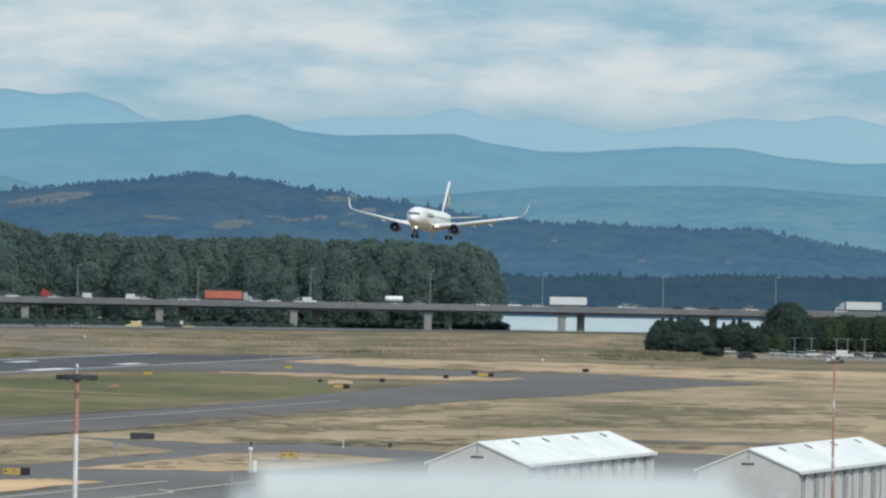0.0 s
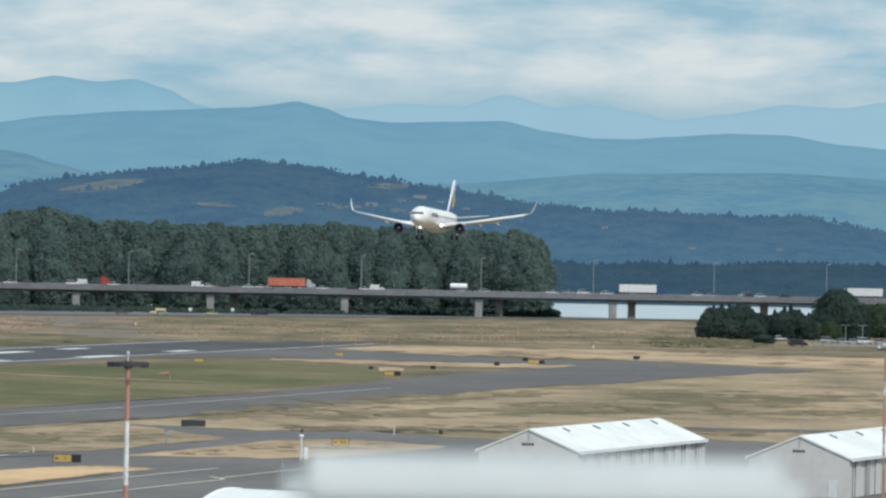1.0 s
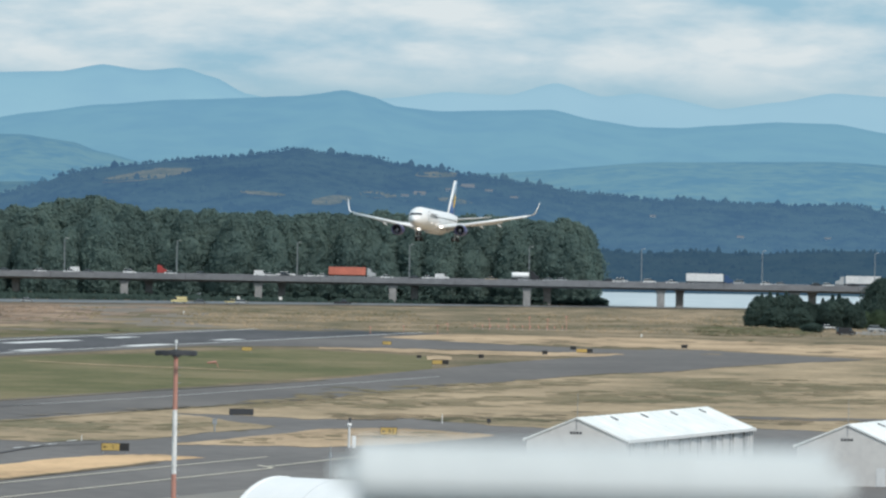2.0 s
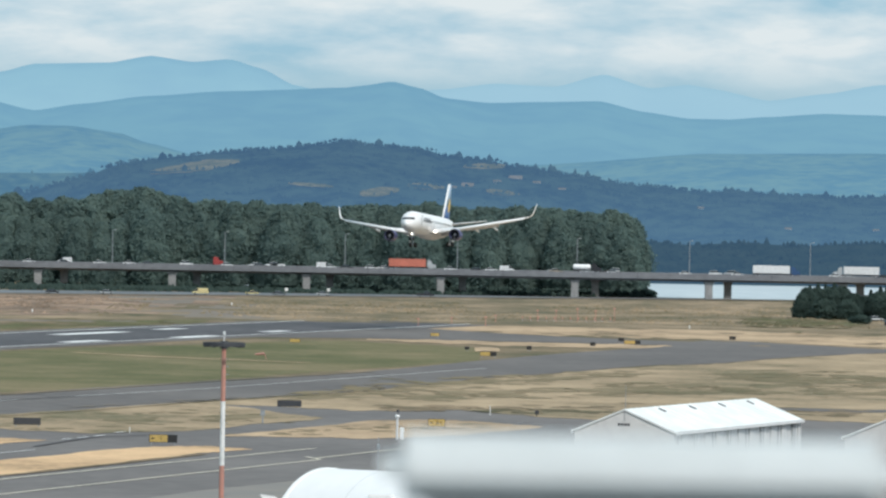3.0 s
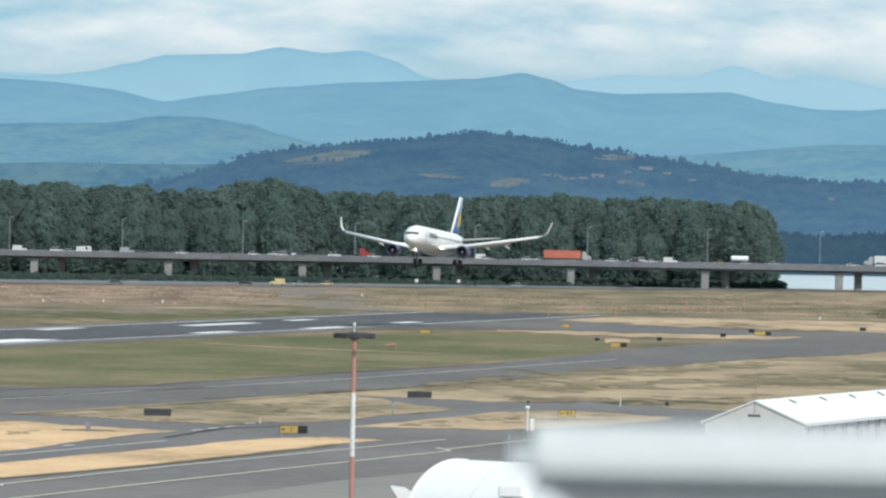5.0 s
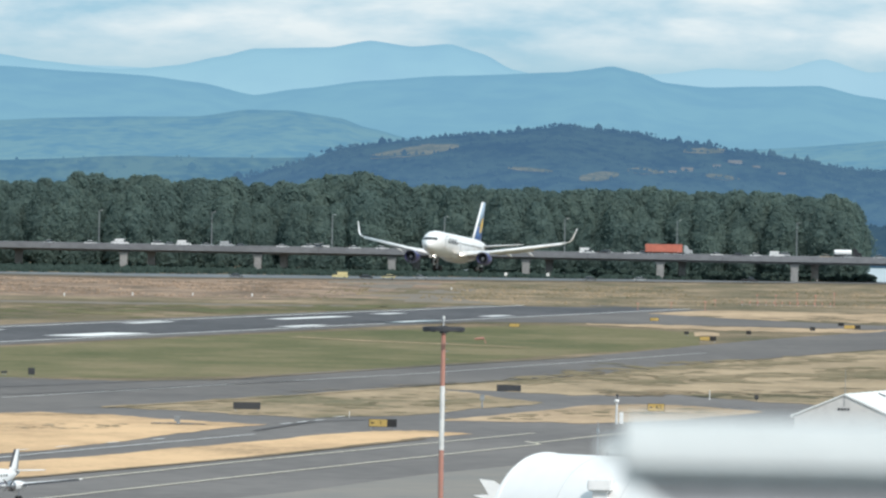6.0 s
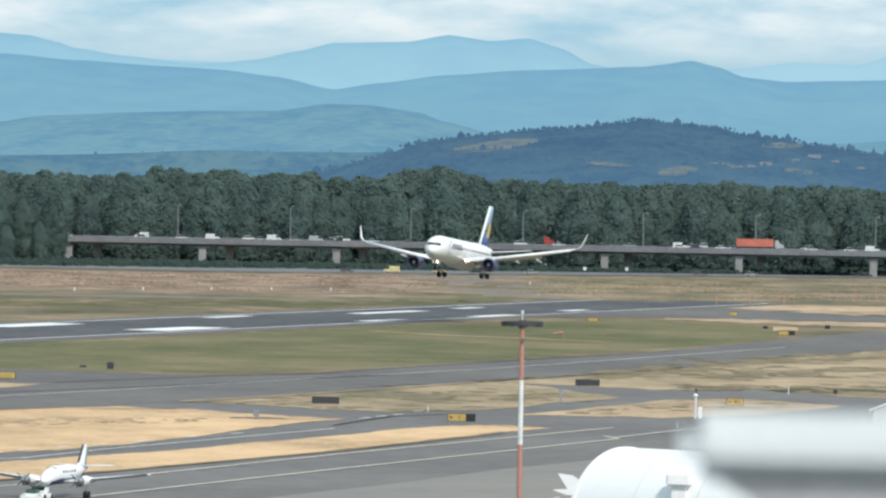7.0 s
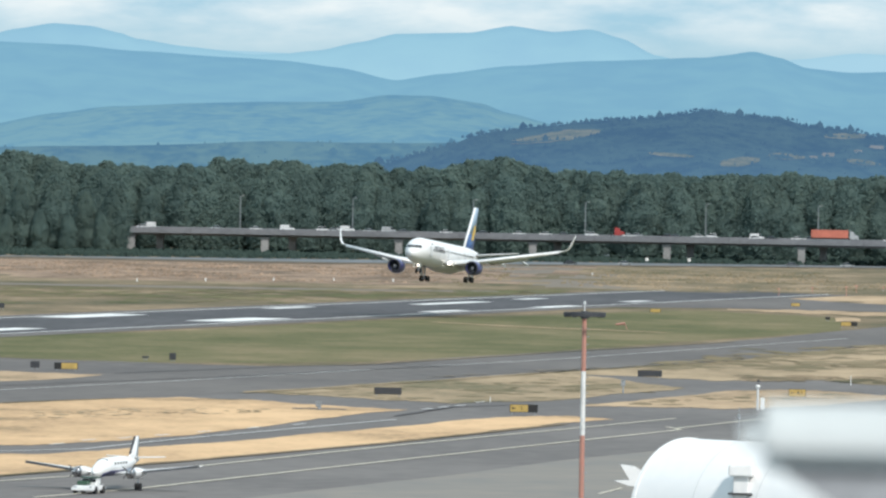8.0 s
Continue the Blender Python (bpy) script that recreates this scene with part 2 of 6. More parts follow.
def loft(bm, rings, caps=True):
    """A skin over rings that all have the same number of points."""
    vs = [[bm.verts.new(p) for p in ring] for ring in rings]
    k = len(vs[0])
    for a, b in zip(vs, vs[1:]):
        for i in range(k):
            bm.faces.new((a[i], a[(i + 1) % k], b[(i + 1) % k], b[i]))
    if caps:
        bm.faces.new(vs[0][::-1])
        bm.faces.new(vs[-1])
    bmesh.ops.recalc_face_normals(bm, faces=bm.faces[:])
    return bm


def ring_xz(y, rx, rz, cz=0.0, cx=0.0, seg=28):
    return [(cx + rx * math.cos(2 * math.pi * i / seg), y, cz + rz * math.sin(2 * math.pi * i / seg)) for i in range(seg)]


FOIL = ((0.0, 0.0), (0.05, 0.45), (0.25, 1.0), (0.6, 0.75), (1.0, 0.06), (0.6, -0.35), (0.25, -0.55), (0.05, -0.35))


def foil(x, y, z, chord, thick, up=(0, 0, 1)):
    """A wing section at (x, y, z), its chord along +y; up is the way of its thickness."""
    u = Vector(up).normalized()
    return [tuple(Vector((x, y + c * chord, z)) + u * (h * thick * chord * 0.6)) for c, h in FOIL]


def wavy(pts, amount, n=14):
    """A smooth curve through the points, with a worn, uneven edge."""
    out = []
    p = [Vector(q) for q in pts]
    for i in range(len(p) - 1):
        a, b, c, d = p[max(i - 1, 0)], p[i], p[i + 1], p[min(i + 2, len(p) - 1)]
        for k in range(n + (i == len(p) - 2)):
            t = k / n
            q = 0.5 * ((2 * b) + (c - a) * t + (2 * a - 5 * b + 4 * c - d) * t * t + (3 * b - a - 3 * c + d) * t ** 3)
            e = noise.noise((q.x * 0.25, q.y * 0.05, 1.3)) + 0.5 * noise.noise((q.x * 0.9, q.y * 0.2, 4.1))
            out.append((q.x, q.y + amount * e))
    return out


def sheet(name, edge_a, edge_b, z, material, label="", category="", kind="structure", ragged=0.0):
    """A flat strip between two edges of equally many points."""
    if ragged:
        edge_a, edge_b = wavy(edge_a, ragged), wavy(edge_b, ragged)
    bm = bmesh.new()
    va = [bm.verts.new((*p, z)) for p in edge_a]
    vb = [bm.verts.new((*p, z)) for p in edge_b]
    for i in range(len(va) - 1):
        bm.faces.new((va[i], va[i + 1], vb[i + 1], vb[i]))
    for f in bm.faces:
        f.normal_update()
        if f.normal.z < 0:
            f.normal_flip()
    return tagged(mesh_ob(name, bm, material), label, category, "", kind)


def line(name, pts, width, z, material, label):
    """A painted line along a few points."""
    a, b = [], []
    for i, p in enumerate(pts):
        d = Vector(pts[min(i + 1, len(pts) - 1)]) - Vector(pts[max(i - 1, 0)])
        n = Vector((-d.y, d.x)).normalized() * width / 2
        a.append((p[0] + n.x, p[1] + n.y))
        b.append((p[0] - n.x, p[1] - n.y))
    return sheet(name, a, b, z, material, label, "marking")


# ---------------------------------------------------------------- ground, water, pavements
sheet("ground", [(-3500, -600), (-3500, 4990)], [(3500, -600), (3500, 4990)], 0.0, M_FIELD, "flat airfield ground of dry and greenish grass", "ground")
sheet("water", [(-150, 2815), (-90, 2860), (60, 3700)], [(900, 2815), (900, 2860), (1000, 3700)], 0.06, M_WATER, "pale grey river water beyond the bridge", "river")

# foreground taxiways: one asphalt sheet with grass islands on it
sheet("pavement", [(-260, 640), (-150, 900), (-88.5, 934.5), (-74.2, 969.6), (-59.1, 1012.6), (-36.0, 1092.4), (4.0, 1246.5), (39.1, 1415.3), (118.6, 1650.0), (400, 1500)],
      [(-260, 300), (-150, 300), (-100, 300), (-60, 300), (-30, 300), (0, 300), (60, 300), (110, 300), (200, 300), (400, 300)], 0.03, M_RAMP, "weathered grey asphalt taxiways and ramp", "pavement")
sheet("taxiway", [(-110.9, 1169.9), (-88.7, 1158.9), (-67.0, 1148.1), (-53.7, 1166.6), (-40.4, 1223.9), (-23.9, 1288.8), (4.4, 1399.9), (25.3, 1516.5), (44.5, 1616.6), (64.3, 1706.5), (84.8, 1826.7), (102.6, 1790.5), (124.4, 1731.4)],
      [(-88.2, 932.2), (-74.0, 967.1), (-58.9, 1009.9), (-48.1, 1046.5), (-36.0, 1092.4), (-21.3, 1154.1), (4.0, 1246.5), (22.6, 1347.4), (39.1, 1415.3), (56.4, 1495.2), (71.1, 1530.0), (93.2, 1624.8), (123.3, 1716.0)],
      0.05, M_ASPHALT, "grey asphalt taxiway beside the runway", "taxiway", ragged=2)
sheet("taxiway_end", [(-28.9, 2092.9), (4.2, 1986.3), (24.9, 1915.3), (44.4, 1858.0), (69.5, 1812.0), (94.8, 1792.7)],
      [(-24.1, 1751.6), (3.8, 1768.2), (22.9, 1758.5), (42.0, 1756.7), (67.1, 1746.5), (93.1, 1760.1)], 0.045, M_ASPHALT, "grey asphalt at the end of the runway", "taxiway")
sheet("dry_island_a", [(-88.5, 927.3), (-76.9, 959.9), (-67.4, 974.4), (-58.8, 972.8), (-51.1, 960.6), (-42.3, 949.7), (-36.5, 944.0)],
      [(-75.3, 790.4), (-64.5, 805.5), (-57.4, 829.8), (-51.7, 856.2), (-47.2, 887.7), (-41.1, 924.6), (-36.4, 941.7)], 0.07, M_SUNLIT_STRAW, "straw-coloured dry grass island between taxiways, brightened as if in a sun patch", "grass", ragged=5)
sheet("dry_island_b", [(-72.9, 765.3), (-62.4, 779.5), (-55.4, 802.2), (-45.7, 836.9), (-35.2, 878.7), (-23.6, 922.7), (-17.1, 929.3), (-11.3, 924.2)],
      [(-67.5, 709.0), (-58.6, 733.5), (-52.4, 758.0), (-43.1, 790.6), (-33.2, 829.7), (-25.3, 864.9), (-16.6, 903.3), (-11.3, 921.9)], 0.07, M_SUNLIT_STRAW, "dry grass strip beside the taxiway, coloured bright as if sunlit", "grass", ragged=5)
sheet("grass_island_c", [(-60.3, 1008.9), (-49.6, 1045.3), (-38.9, 1083.9), (-24.3, 1137.8), (-15.8, 1121.2), (-8.3, 1088.9), (-3.5, 1068.3)],
      [(-60.2, 1006.3), (-47.0, 991.6), (-35.0, 977.0), (-25.3, 986.3), (-18.4, 1001.6), (-11.6, 1033.6), (-3.4, 1065.4)], 0.07, M_GRASS, "dry and greenish grass island", "grass", ragged=5)
sheet("grass_field", [(-24.4, 1141.2), (4.0, 1242.5), (22.5, 1342.7), (38.9, 1410.2), (56.2, 1489.5), (70.8, 1524.0), (92.8, 1618.0), (122.8, 1708.4), (179.2, 1841.9), (308.1, 1979.9)],
      [(-22.7, 1139.2), (3.6, 1110.5), (14.9, 1130.9), (26.4, 1098.0), (41.6, 1078.7), (51.4, 1102.2), (63.3, 1101.2), (79.0, 1096.8), (106.7, 1094.5), (170.2, 1092.4)], 0.07, M_GRASS, "broad field of dry and greenish grass", "grass", ragged=9)
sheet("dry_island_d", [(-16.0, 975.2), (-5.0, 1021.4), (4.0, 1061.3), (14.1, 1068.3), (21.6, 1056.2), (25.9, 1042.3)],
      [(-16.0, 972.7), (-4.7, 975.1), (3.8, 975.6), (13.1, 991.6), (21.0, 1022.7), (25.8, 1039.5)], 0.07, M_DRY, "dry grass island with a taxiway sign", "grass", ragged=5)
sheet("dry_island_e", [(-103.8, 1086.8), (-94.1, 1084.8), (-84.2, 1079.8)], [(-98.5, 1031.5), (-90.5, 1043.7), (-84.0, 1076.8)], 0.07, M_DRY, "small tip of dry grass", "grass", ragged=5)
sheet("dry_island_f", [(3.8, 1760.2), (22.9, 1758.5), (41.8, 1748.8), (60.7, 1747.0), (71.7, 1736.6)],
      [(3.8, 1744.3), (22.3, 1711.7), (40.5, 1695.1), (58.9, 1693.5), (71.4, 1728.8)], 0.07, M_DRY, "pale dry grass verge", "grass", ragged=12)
sheet("green_infield", [(-125.0, 1308.1), (-96.6, 1393.0), (-62.5, 1547.9), (-30.6, 1645.4), (-6.3, 1725.0), (15.9, 1689.8), (27.7, 1659.8)],
      [(-112.3, 1176.3), (-80.3, 1158.7), (-48.2, 1197.6), (-24.0, 1293.1), (-4.9, 1385.1), (13.8, 1460.1), (25.4, 1522.5)], 0.02, M_GREEN, "olive-green infield grass", "grass", ragged=6)
sheet("dry_verge", [(-43.6, 2072.1), (-10.9, 2130.1), (19.5, 2081.0), (49.3, 2066.7), (64.8, 2031.8), (93.1, 2007.0), (133.7, 1960.9), (186.3, 1915.1)],
      [(-42.7, 2028.6), (-10.3, 2008.4), (18.1, 1935.1), (44.6, 1867.0), (59.2, 1856.1), (85.2, 1835.4), (121.4, 1780.0), (165.1, 1696.1)], 0.02, M_DRY, "long verge of straw-coloured grass", "grass", ragged=22)
sheet("apron", [(-45.0, 652.8), (-39.8, 676.7), (-34.9, 696.7), (-24.1, 737.7), (-14.3, 784.1), (-3.1, 824.2), (9.2, 868.6), (30.0, 928.9)],
      [(-20, 330), (-10, 330), (0, 330), (20, 330), (40, 330), (60, 330), (80, 330), (160, 330)], 0.05, M_APRON, "pale concrete apron in front of the hangars", "apron")

# the runway, by its centre line
RW_O, RW_U = Vector((-77.0, 1640.0)), Vector((0.2164, 0.9763))
RW_N = Vector((RW_U.y, -RW_U.x))


def rw(along, across):
    return tuple(RW_O + RW_U * along + RW_N * across)


sheet("runway", [rw(-1100, -30), rw(430, -30)], [rw(-1100, 30), rw(430, 30)], 0.06, M_ASPHALT, "runway shoulder of grey asphalt", "runway")
sheet("runway_strip", [rw(-1100, -22.5), rw(420, -22.5)], [rw(-1100, 22.5), rw(420, 22.5)], 0.08, M_RUNWAY, "dark rubber-streaked asphalt runway", "runway")
for s in (-22, 22):
    line("runway_edge_line", [rw(-1100, s), rw(400, s)], 1.05, 0.12, M_PAINT, "white runway edge line")


def rw_mark(along, across, length, width):
    sheet("runway_marking", [rw(along, across - width / 2), rw(along + length, across - width / 2)], [rw(along, across + width / 2), rw(along + length, across + width / 2)], 0.10, M_PAINT, "white painted touchdown bar", "marking")


for al, ac, ln, wd in ((-300, -13, 46, 6), (-300, 11, 46, 6), (-150, -17, 50, 8), (-152, 14, 46, 9), (2, -17, 32, 4), (2, 17, 32, 4), (95, -9, 60, 5), (92, 19, 36, 4), (200, -12, 24, 4), (200, 14, 24, 4)):
    rw_mark(al, ac, ln, wd)

line("taxi_line", [(-57.7, 667.7), (-50.6, 690.0), (-30.9, 773.2), (-3.1, 886.8)], 0.46, 0.10, M_YELLOW, "faded yellow taxiway centre line")
line("taxi_line", [(-3.1, 886.8), (-4.8, 896.0)], 0.46, 0.10, M_YELLOW, "faded yellow taxiway centre line")
line("taxi_line", [(-63.7, 701.5), (-50.9, 737.7), (-32.7, 815.6), (-3.9, 929.0)], 0.46, 0.10, M_YELLOW, "faded yellow taxiway edge line")
line("taxi_line", [(-3.8, 890.5), (4.4, 925.6), (17.3, 971.0)], 0.46, 0.10, M_YELLOW, "faded yellow taxiway centre line")
line("taxi_line", [(-93.2, 984.6), (-72.8, 1051.4), (-46.2, 1147.7), (-22.8, 1231.3), (25.4, 1440.9)], 0.35, 0.11, M_PAINT, "pale taxiway centre line")
line("taxi_line", [(-73.0, 771.7), (-63.0, 787.5), (-55.7, 823.4), (-45.9, 863.9), (-36.2, 903.4)], 0.35, 0.11, M_PAINT, "pale taxiway edge line")
line("apron_line", [(-9.7, 699.3), (-7.8, 713.2)], 0.3, 0.11, M_YELLOW, "short apron line")

line("sand_track", [(-53.8, 1525.6), (-38.7, 1499.0), (-23.2, 1480.1), (-8.1, 1461.7)], 3.0, 0.09, M_DRY, "pale worn track across the infield")


def flecks(name, near, far, count, size, z, material, label, seed, spill=0.35):
    """Many small uneven patches of turf, dense along the middle of a strip between two edges and thinning out past them."""
    rg = random.Random(seed)
    verts, faces = [], []
    for q in range(count):
        u = rg.random() * (len(near) - 1)
        i = min(int(u), len(near) - 2)
        a = Vector(near[i]).lerp(Vector(near[i + 1]), u - i)
        b = Vector(far[i]).lerp(Vector(far[i + 1]), u - i)
        p = a.lerp(b, 0.5 + rg.gauss(0, 0.5 * (0.5 + spill)))
        r = size * rg.uniform(0.35, 1.0) * (0.4 if rg.random() < 0.5 else 1.0)
        k, zz = len(verts), z + 0.0002 * (q % 150)
        n = 11
        turn = rg.random() * 6.28
        for v in range(n):
            an = 2 * math.pi * v / n
            g = r * (0.6 + 0.55 * rg.random())
            verts.append((p.x + g * math.cos(an + turn), p.y + 1.9 * g * math.sin(an + turn), zz))
        faces.append(tuple(range(k, k + n)))
    me = bpy.data.meshes.new(name)
    me.from_pydata(verts, [], faces)
    me.materials.append(material)
    return tagged(new(name, me), label, "grass", "", "stuff")


flecks("turf_flecks", [(69, 1425), (88, 1437), (111, 1468), (170, 1500)], [(68, 1385), (82, 1345), (104, 1370), (170, 1375)], 300, 4.5, 0.09, M_OLIVE, "greener flecks across the dry field", 21)
flecks("turf_flecks", [(-9.6, 1200), (7.8, 1300), (28, 1365), (56, 1445)], [(-9.1, 1160), (7.3, 1225), (27, 1320), (54.4, 1410)], 260, 3.6, 0.09, M_OLIVE, "greener flecks beside the taxiway", 22)
flecks("turf_flecks", [(10, 1215), (40.6, 1300), (60.7, 1326), (110, 1330)], [(10, 1190), (38.8, 1242), (57.9, 1265), (110, 1275)], 300, 4.0, 0.09, M_OLIVE, "greener flecks across the dry field", 23)
flecks("turf_flecks", [(5, 1135), (30, 1150), (60, 1160), (110, 1165)], [(5, 1118), (30, 1120), (60, 1125), (110, 1130)], 260, 3.0, 0.09, M_FIELD, "brownish flecks along the field's edge", 24)
flecks("turf_flecks", [(114, 2250), (128, 2235), (146, 2224)], [(109, 2150), (119, 2080), (138, 2114)], 260, 4.0, 0.3, M_GREEN, "green flecks before the shrubs", 25)
flecks("turf_flecks", [(-78, 905), (-66, 925), (-53, 930)], [(-77, 885), (-65, 905), (-53, 915)], 130, 0.9, 0.09, M_GRASS, "greenish flecks in the dry grass", 26)
flecks("turf_flecks", [(-58, 1006), (-38, 1060), (-20, 1120)], [(-47, 995), (-27, 1000), (-9, 1060)], 90, 2.4, 0.09, M_OLIVE, "greenish flecks on the grass island", 28)
flecks("turf_flecks", [(-10, 990), (4, 1040), (20, 1050)], [(-9, 985), (4, 1010), (18, 1030)], 60, 1.8, 0.09, M_OLIVE, "greenish flecks on the grass island", 29)
flecks("turf_flecks", [(-40, 2040), (0, 2060), (50, 2000), (120, 1920), (180, 1870)], [(-40, 2010), (0, 1990), (50, 1890), (120, 1800), (180, 1720)], 130, 5.0, 0.04, M_FIELD, "olive flecks on the dry verge", 31, 0.7)
flecks("turf_flecks", [(-180, 1900), (-100, 1930), (-40, 2010)], [(-160, 1720), (-90, 1800), (-40, 1930)], 420, 6.0, 0.04, M_GREEN, "olive flecks beyond the runway", 32, 0.3)
sheet("service_road", [(55.5, 1190.5), (67.5, 1174.9), (84.5, 1173.5), (105.7, 1171.6)], [(54.8, 1176.0), (66.5, 1157.3), (83.2, 1155.9), (103.8, 1150.7)], 0.10, M_ASPHALT, "narrow grey service road", "road", ragged=2)
for k, pts in enumerate(([(-109.8, 1167.0), (-79.3, 1145.0), (-53.4, 1159.6), (-23.7, 1280.2), (4.4, 1389.9)], [(-59.8, 1001.1), (-47.9, 1040.8), (-35.8, 1086.3), (-21.2, 1147.2), (4.0, 1238.5)], [(-87.6, 932.7), (-73.8, 964.7), (-58.7, 970.4)], [(-66.4, 708.2), (-52.1, 755.1), (-33.1, 826.1), (-16.5, 899.0)])):
    line("pavement_edge", pts, 1.1, 0.12, M_BROWN, "dirty worn pavement edge")
for k, pts in enumerate(([(-83.2, 1087.1), (-62.7, 1144.7), (-45.7, 1177.1)], [(-92.3, 1013.0), (-67.0, 1080.7), (-38.7, 1171.9)], [(-36.8, 916.3), (-31.5, 957.1), (-24.9, 971.4)], [(2.5, 1060.2), (17.9, 1065.2), (25.4, 1053.1)])):
    line("tar_seam", pts, 0.7, 0.12, M_RUNWAY, "dark tar seam in the asphalt")

# worn white dashes on the narrow taxiway between the dry islands, and the equipment box's shadow as dark flecks
for x, y in ((-66.8, 799.4), (-64.7, 813.1), (-61.5, 822.3), (-58.4, 833.5), (-54.8, 847.2), (-50.3, 863.9), (-46.1, 878.9), (-34.2, 947.3), (-32.5, 955.8), (-30.7, 964.4), (-28.7, 980.8)):
    d = Vector((0.25, 0.968)) * 2.2
    line("taxi_dash", [(x - d.x, y - d.y), (x + d.x, y + d.y)], 0.5, 0.12, M_PAINT, "short worn white taxiway dash")
# shadow round the box, painted on the ground in the dirt colour
flecks("bare_earth", [(-50.2, 942), (-43.5, 942)], [(-50.2, 936), (-43.5, 936)], 70, 0.8, 0.09, M_DIRT, "dark flecks painted for the shadow round an equipment box", 34, 0.1)
flecks("bare_earth", [(-40, 1100), (-20, 1170), (5, 1250)], [(-39, 1096), (-19, 1165), (6, 1244)], 120, 1.0, 0.12, M_DIRT, "dusty earth along the taxiway's edge", 35, 0.2)

sheet("dry_patch", [(26.0, 1615), (28.5, 1630), (31.2, 1622)], [(26.6, 1662), (29.5, 1672), (31.9, 1660)], 0.09, M_DRY, "pale dry patch behind a taxiway sign", "grass", ragged=3)
# embankment with a road along its crest: hummocky, drier and steeper in its western part
LEVEE = ((1985, -0.06), (2030, 0.1), (2080, 0.12), (2330, 0.3), (2480, 1.0), (2530, 1.0), (2560, 0.3), (2580, -0.06))


def crest(x):
    """Height of the levee's crest, which climbs gently towards the east."""
    return max(0.25, min(3.0, 1.5 + 0.0095 * x))


def levee_z(x, y):
    """Height of the levee's turf."""
    if x > 136 and y < 2310:
        return -0.06
    base = profile(LEVEE, y)
    if y > 2330 and base > 0:
        base *= 1 + (crest(x) - 1) * min(1.0, (y - 2330) / 150)
    west = min(1.0, max(0.0, (-35 - x) / 40))
    lump = noise.noise((x * 0.06, y * 0.02, 3.0)) + 0.6 * noise.noise((x * 0.2, y * 0.05, 7.0))
    inside = min(1.0, max(0.0, (y - 2010) / 60), max(0.0, (2455 - y) / 90)) if 2010 < y < 2455 else 0.0
    return base + inside * (0.16 + 0.2 * west) * lump


def profile(prof, x):
    for (x0, h0), (x1, h1) in zip(prof, prof[1:]):
        if x0 <= x <= x1:
            return h0 + (h1 - h0) * (x - x0) / (x1 - x0)
    return prof[0][1] if x < prof[0][0] else prof[-1][1]


bm = bmesh.new()
LEVEE_X = [-900, -600] + list(range(-420, 421, 4)) + [600, 900]
LEVEE_Y = [1985, 2010] + list(range(2030, 2481, 15)) + [2490, 2530, 2560, 2580]
rows_v = [[bm.verts.new((x, y, levee_z(x, y))) for x in LEVEE_X] for y in LEVEE_Y]
for a, b in zip(rows_v, rows_v[1:]):
    for i in range(len(a) - 1):
        f = bm.faces.new((a[i], a[i + 1], b[i + 1], b[i]))
        c = f.calc_center_median()
        f.material_index = int(c.x < -52 + 26 * noise.noise((c.x * 0.02, c.y * 0.012, 5)) + (c.y - 2250) * 0.05 and 2040 < c.y < 2490)
        if abs(c.x + 50 + (c.y - 2300) * 0.06) < 8 + 30 * noise.noise((c.x * 0.05, c.y * 0.02, 9)) and 2060 < c.y < 2490:
            f.material_index = 2
tagged(mesh_ob("embankment", bm, [M_BROWN, M_BANK, M_DIRT], None, True), "low hummocky levee of tan and olive grass", "embankment", "", "structure")
bm = bmesh.new()
road_v = [[bm.verts.new((x, y, crest(x) + 0.3)) for x in LEVEE_X] for y in (2498, 2516)]
for i in range(len(LEVEE_X) - 1):
    bm.faces.new((road_v[0][i], road_v[0][i + 1], road_v[1][i + 1], road_v[1][i]))
tagged(mesh_ob("road", bm, M_ASPHALT), "grey road along the top of the levee", "road", "", "structure")
sheet("perimeter_track", [(-330, 1962), (-150, 1955), (-90, 1962), (-40, 1985)], [(-330, 1925), (-150, 1922), (-90, 1930), (-40, 1962)], 0.05, M_DIRT, "grey dirt track along the foot of the levee", "track", ragged=5)
sheet("mud_flat", [(-700, 2576), (-240, 2576), (70, 2576), (420, 2576)], [(-700, 2592), (-240, 2592), (70, 2800), (110, 2813)], 0.02, M_MUD, "wet grey flat between the levee and the woods", "mud")
# tussocks on the levee's face
for name, mtl, x0, x1, count, seed, label in (("tussocks_tan", M_BANK, -330, -72, 5200, 3, "tan dry tussocks on the levee"), ("tussocks_olive", M_BROWN, -70, 330, 5200, 4, "olive and straw tussocks on the levee")):
    rg = random.Random(seed)
    verts, faces = [], []
    for _ in range(count):
        x, y = rg.uniform(x0, x1), 2070 + 350 * rg.random() ** 0.8
        if noise.noise((x * 0.03, y * 0.01, seed)) < -0.12 or abs(x + 50) < 9:
            continue
        z, r, h = levee_z(x, y) - 0.05, rg.uniform(0.3, 1.1), rg.uniform(0.18, 0.6)
        k = len(verts)
        for q in range(5):
            an = q * 1.2566 + rg.random()
            verts.append((x + r * math.cos(an), y + r * math.sin(an), z))
        verts.append((x + rg.uniform(-0.2, 0.2), y, z + h))
        faces += [(k + q, k + (q + 1) % 5, k + 5) for q in range(5)]
    me = bpy.data.meshes.new(name)
    me.from_pydata(verts, [], faces)
    me.materials.append(mtl)
    tagged(new(name, me), label, "grass", "", "stuff")

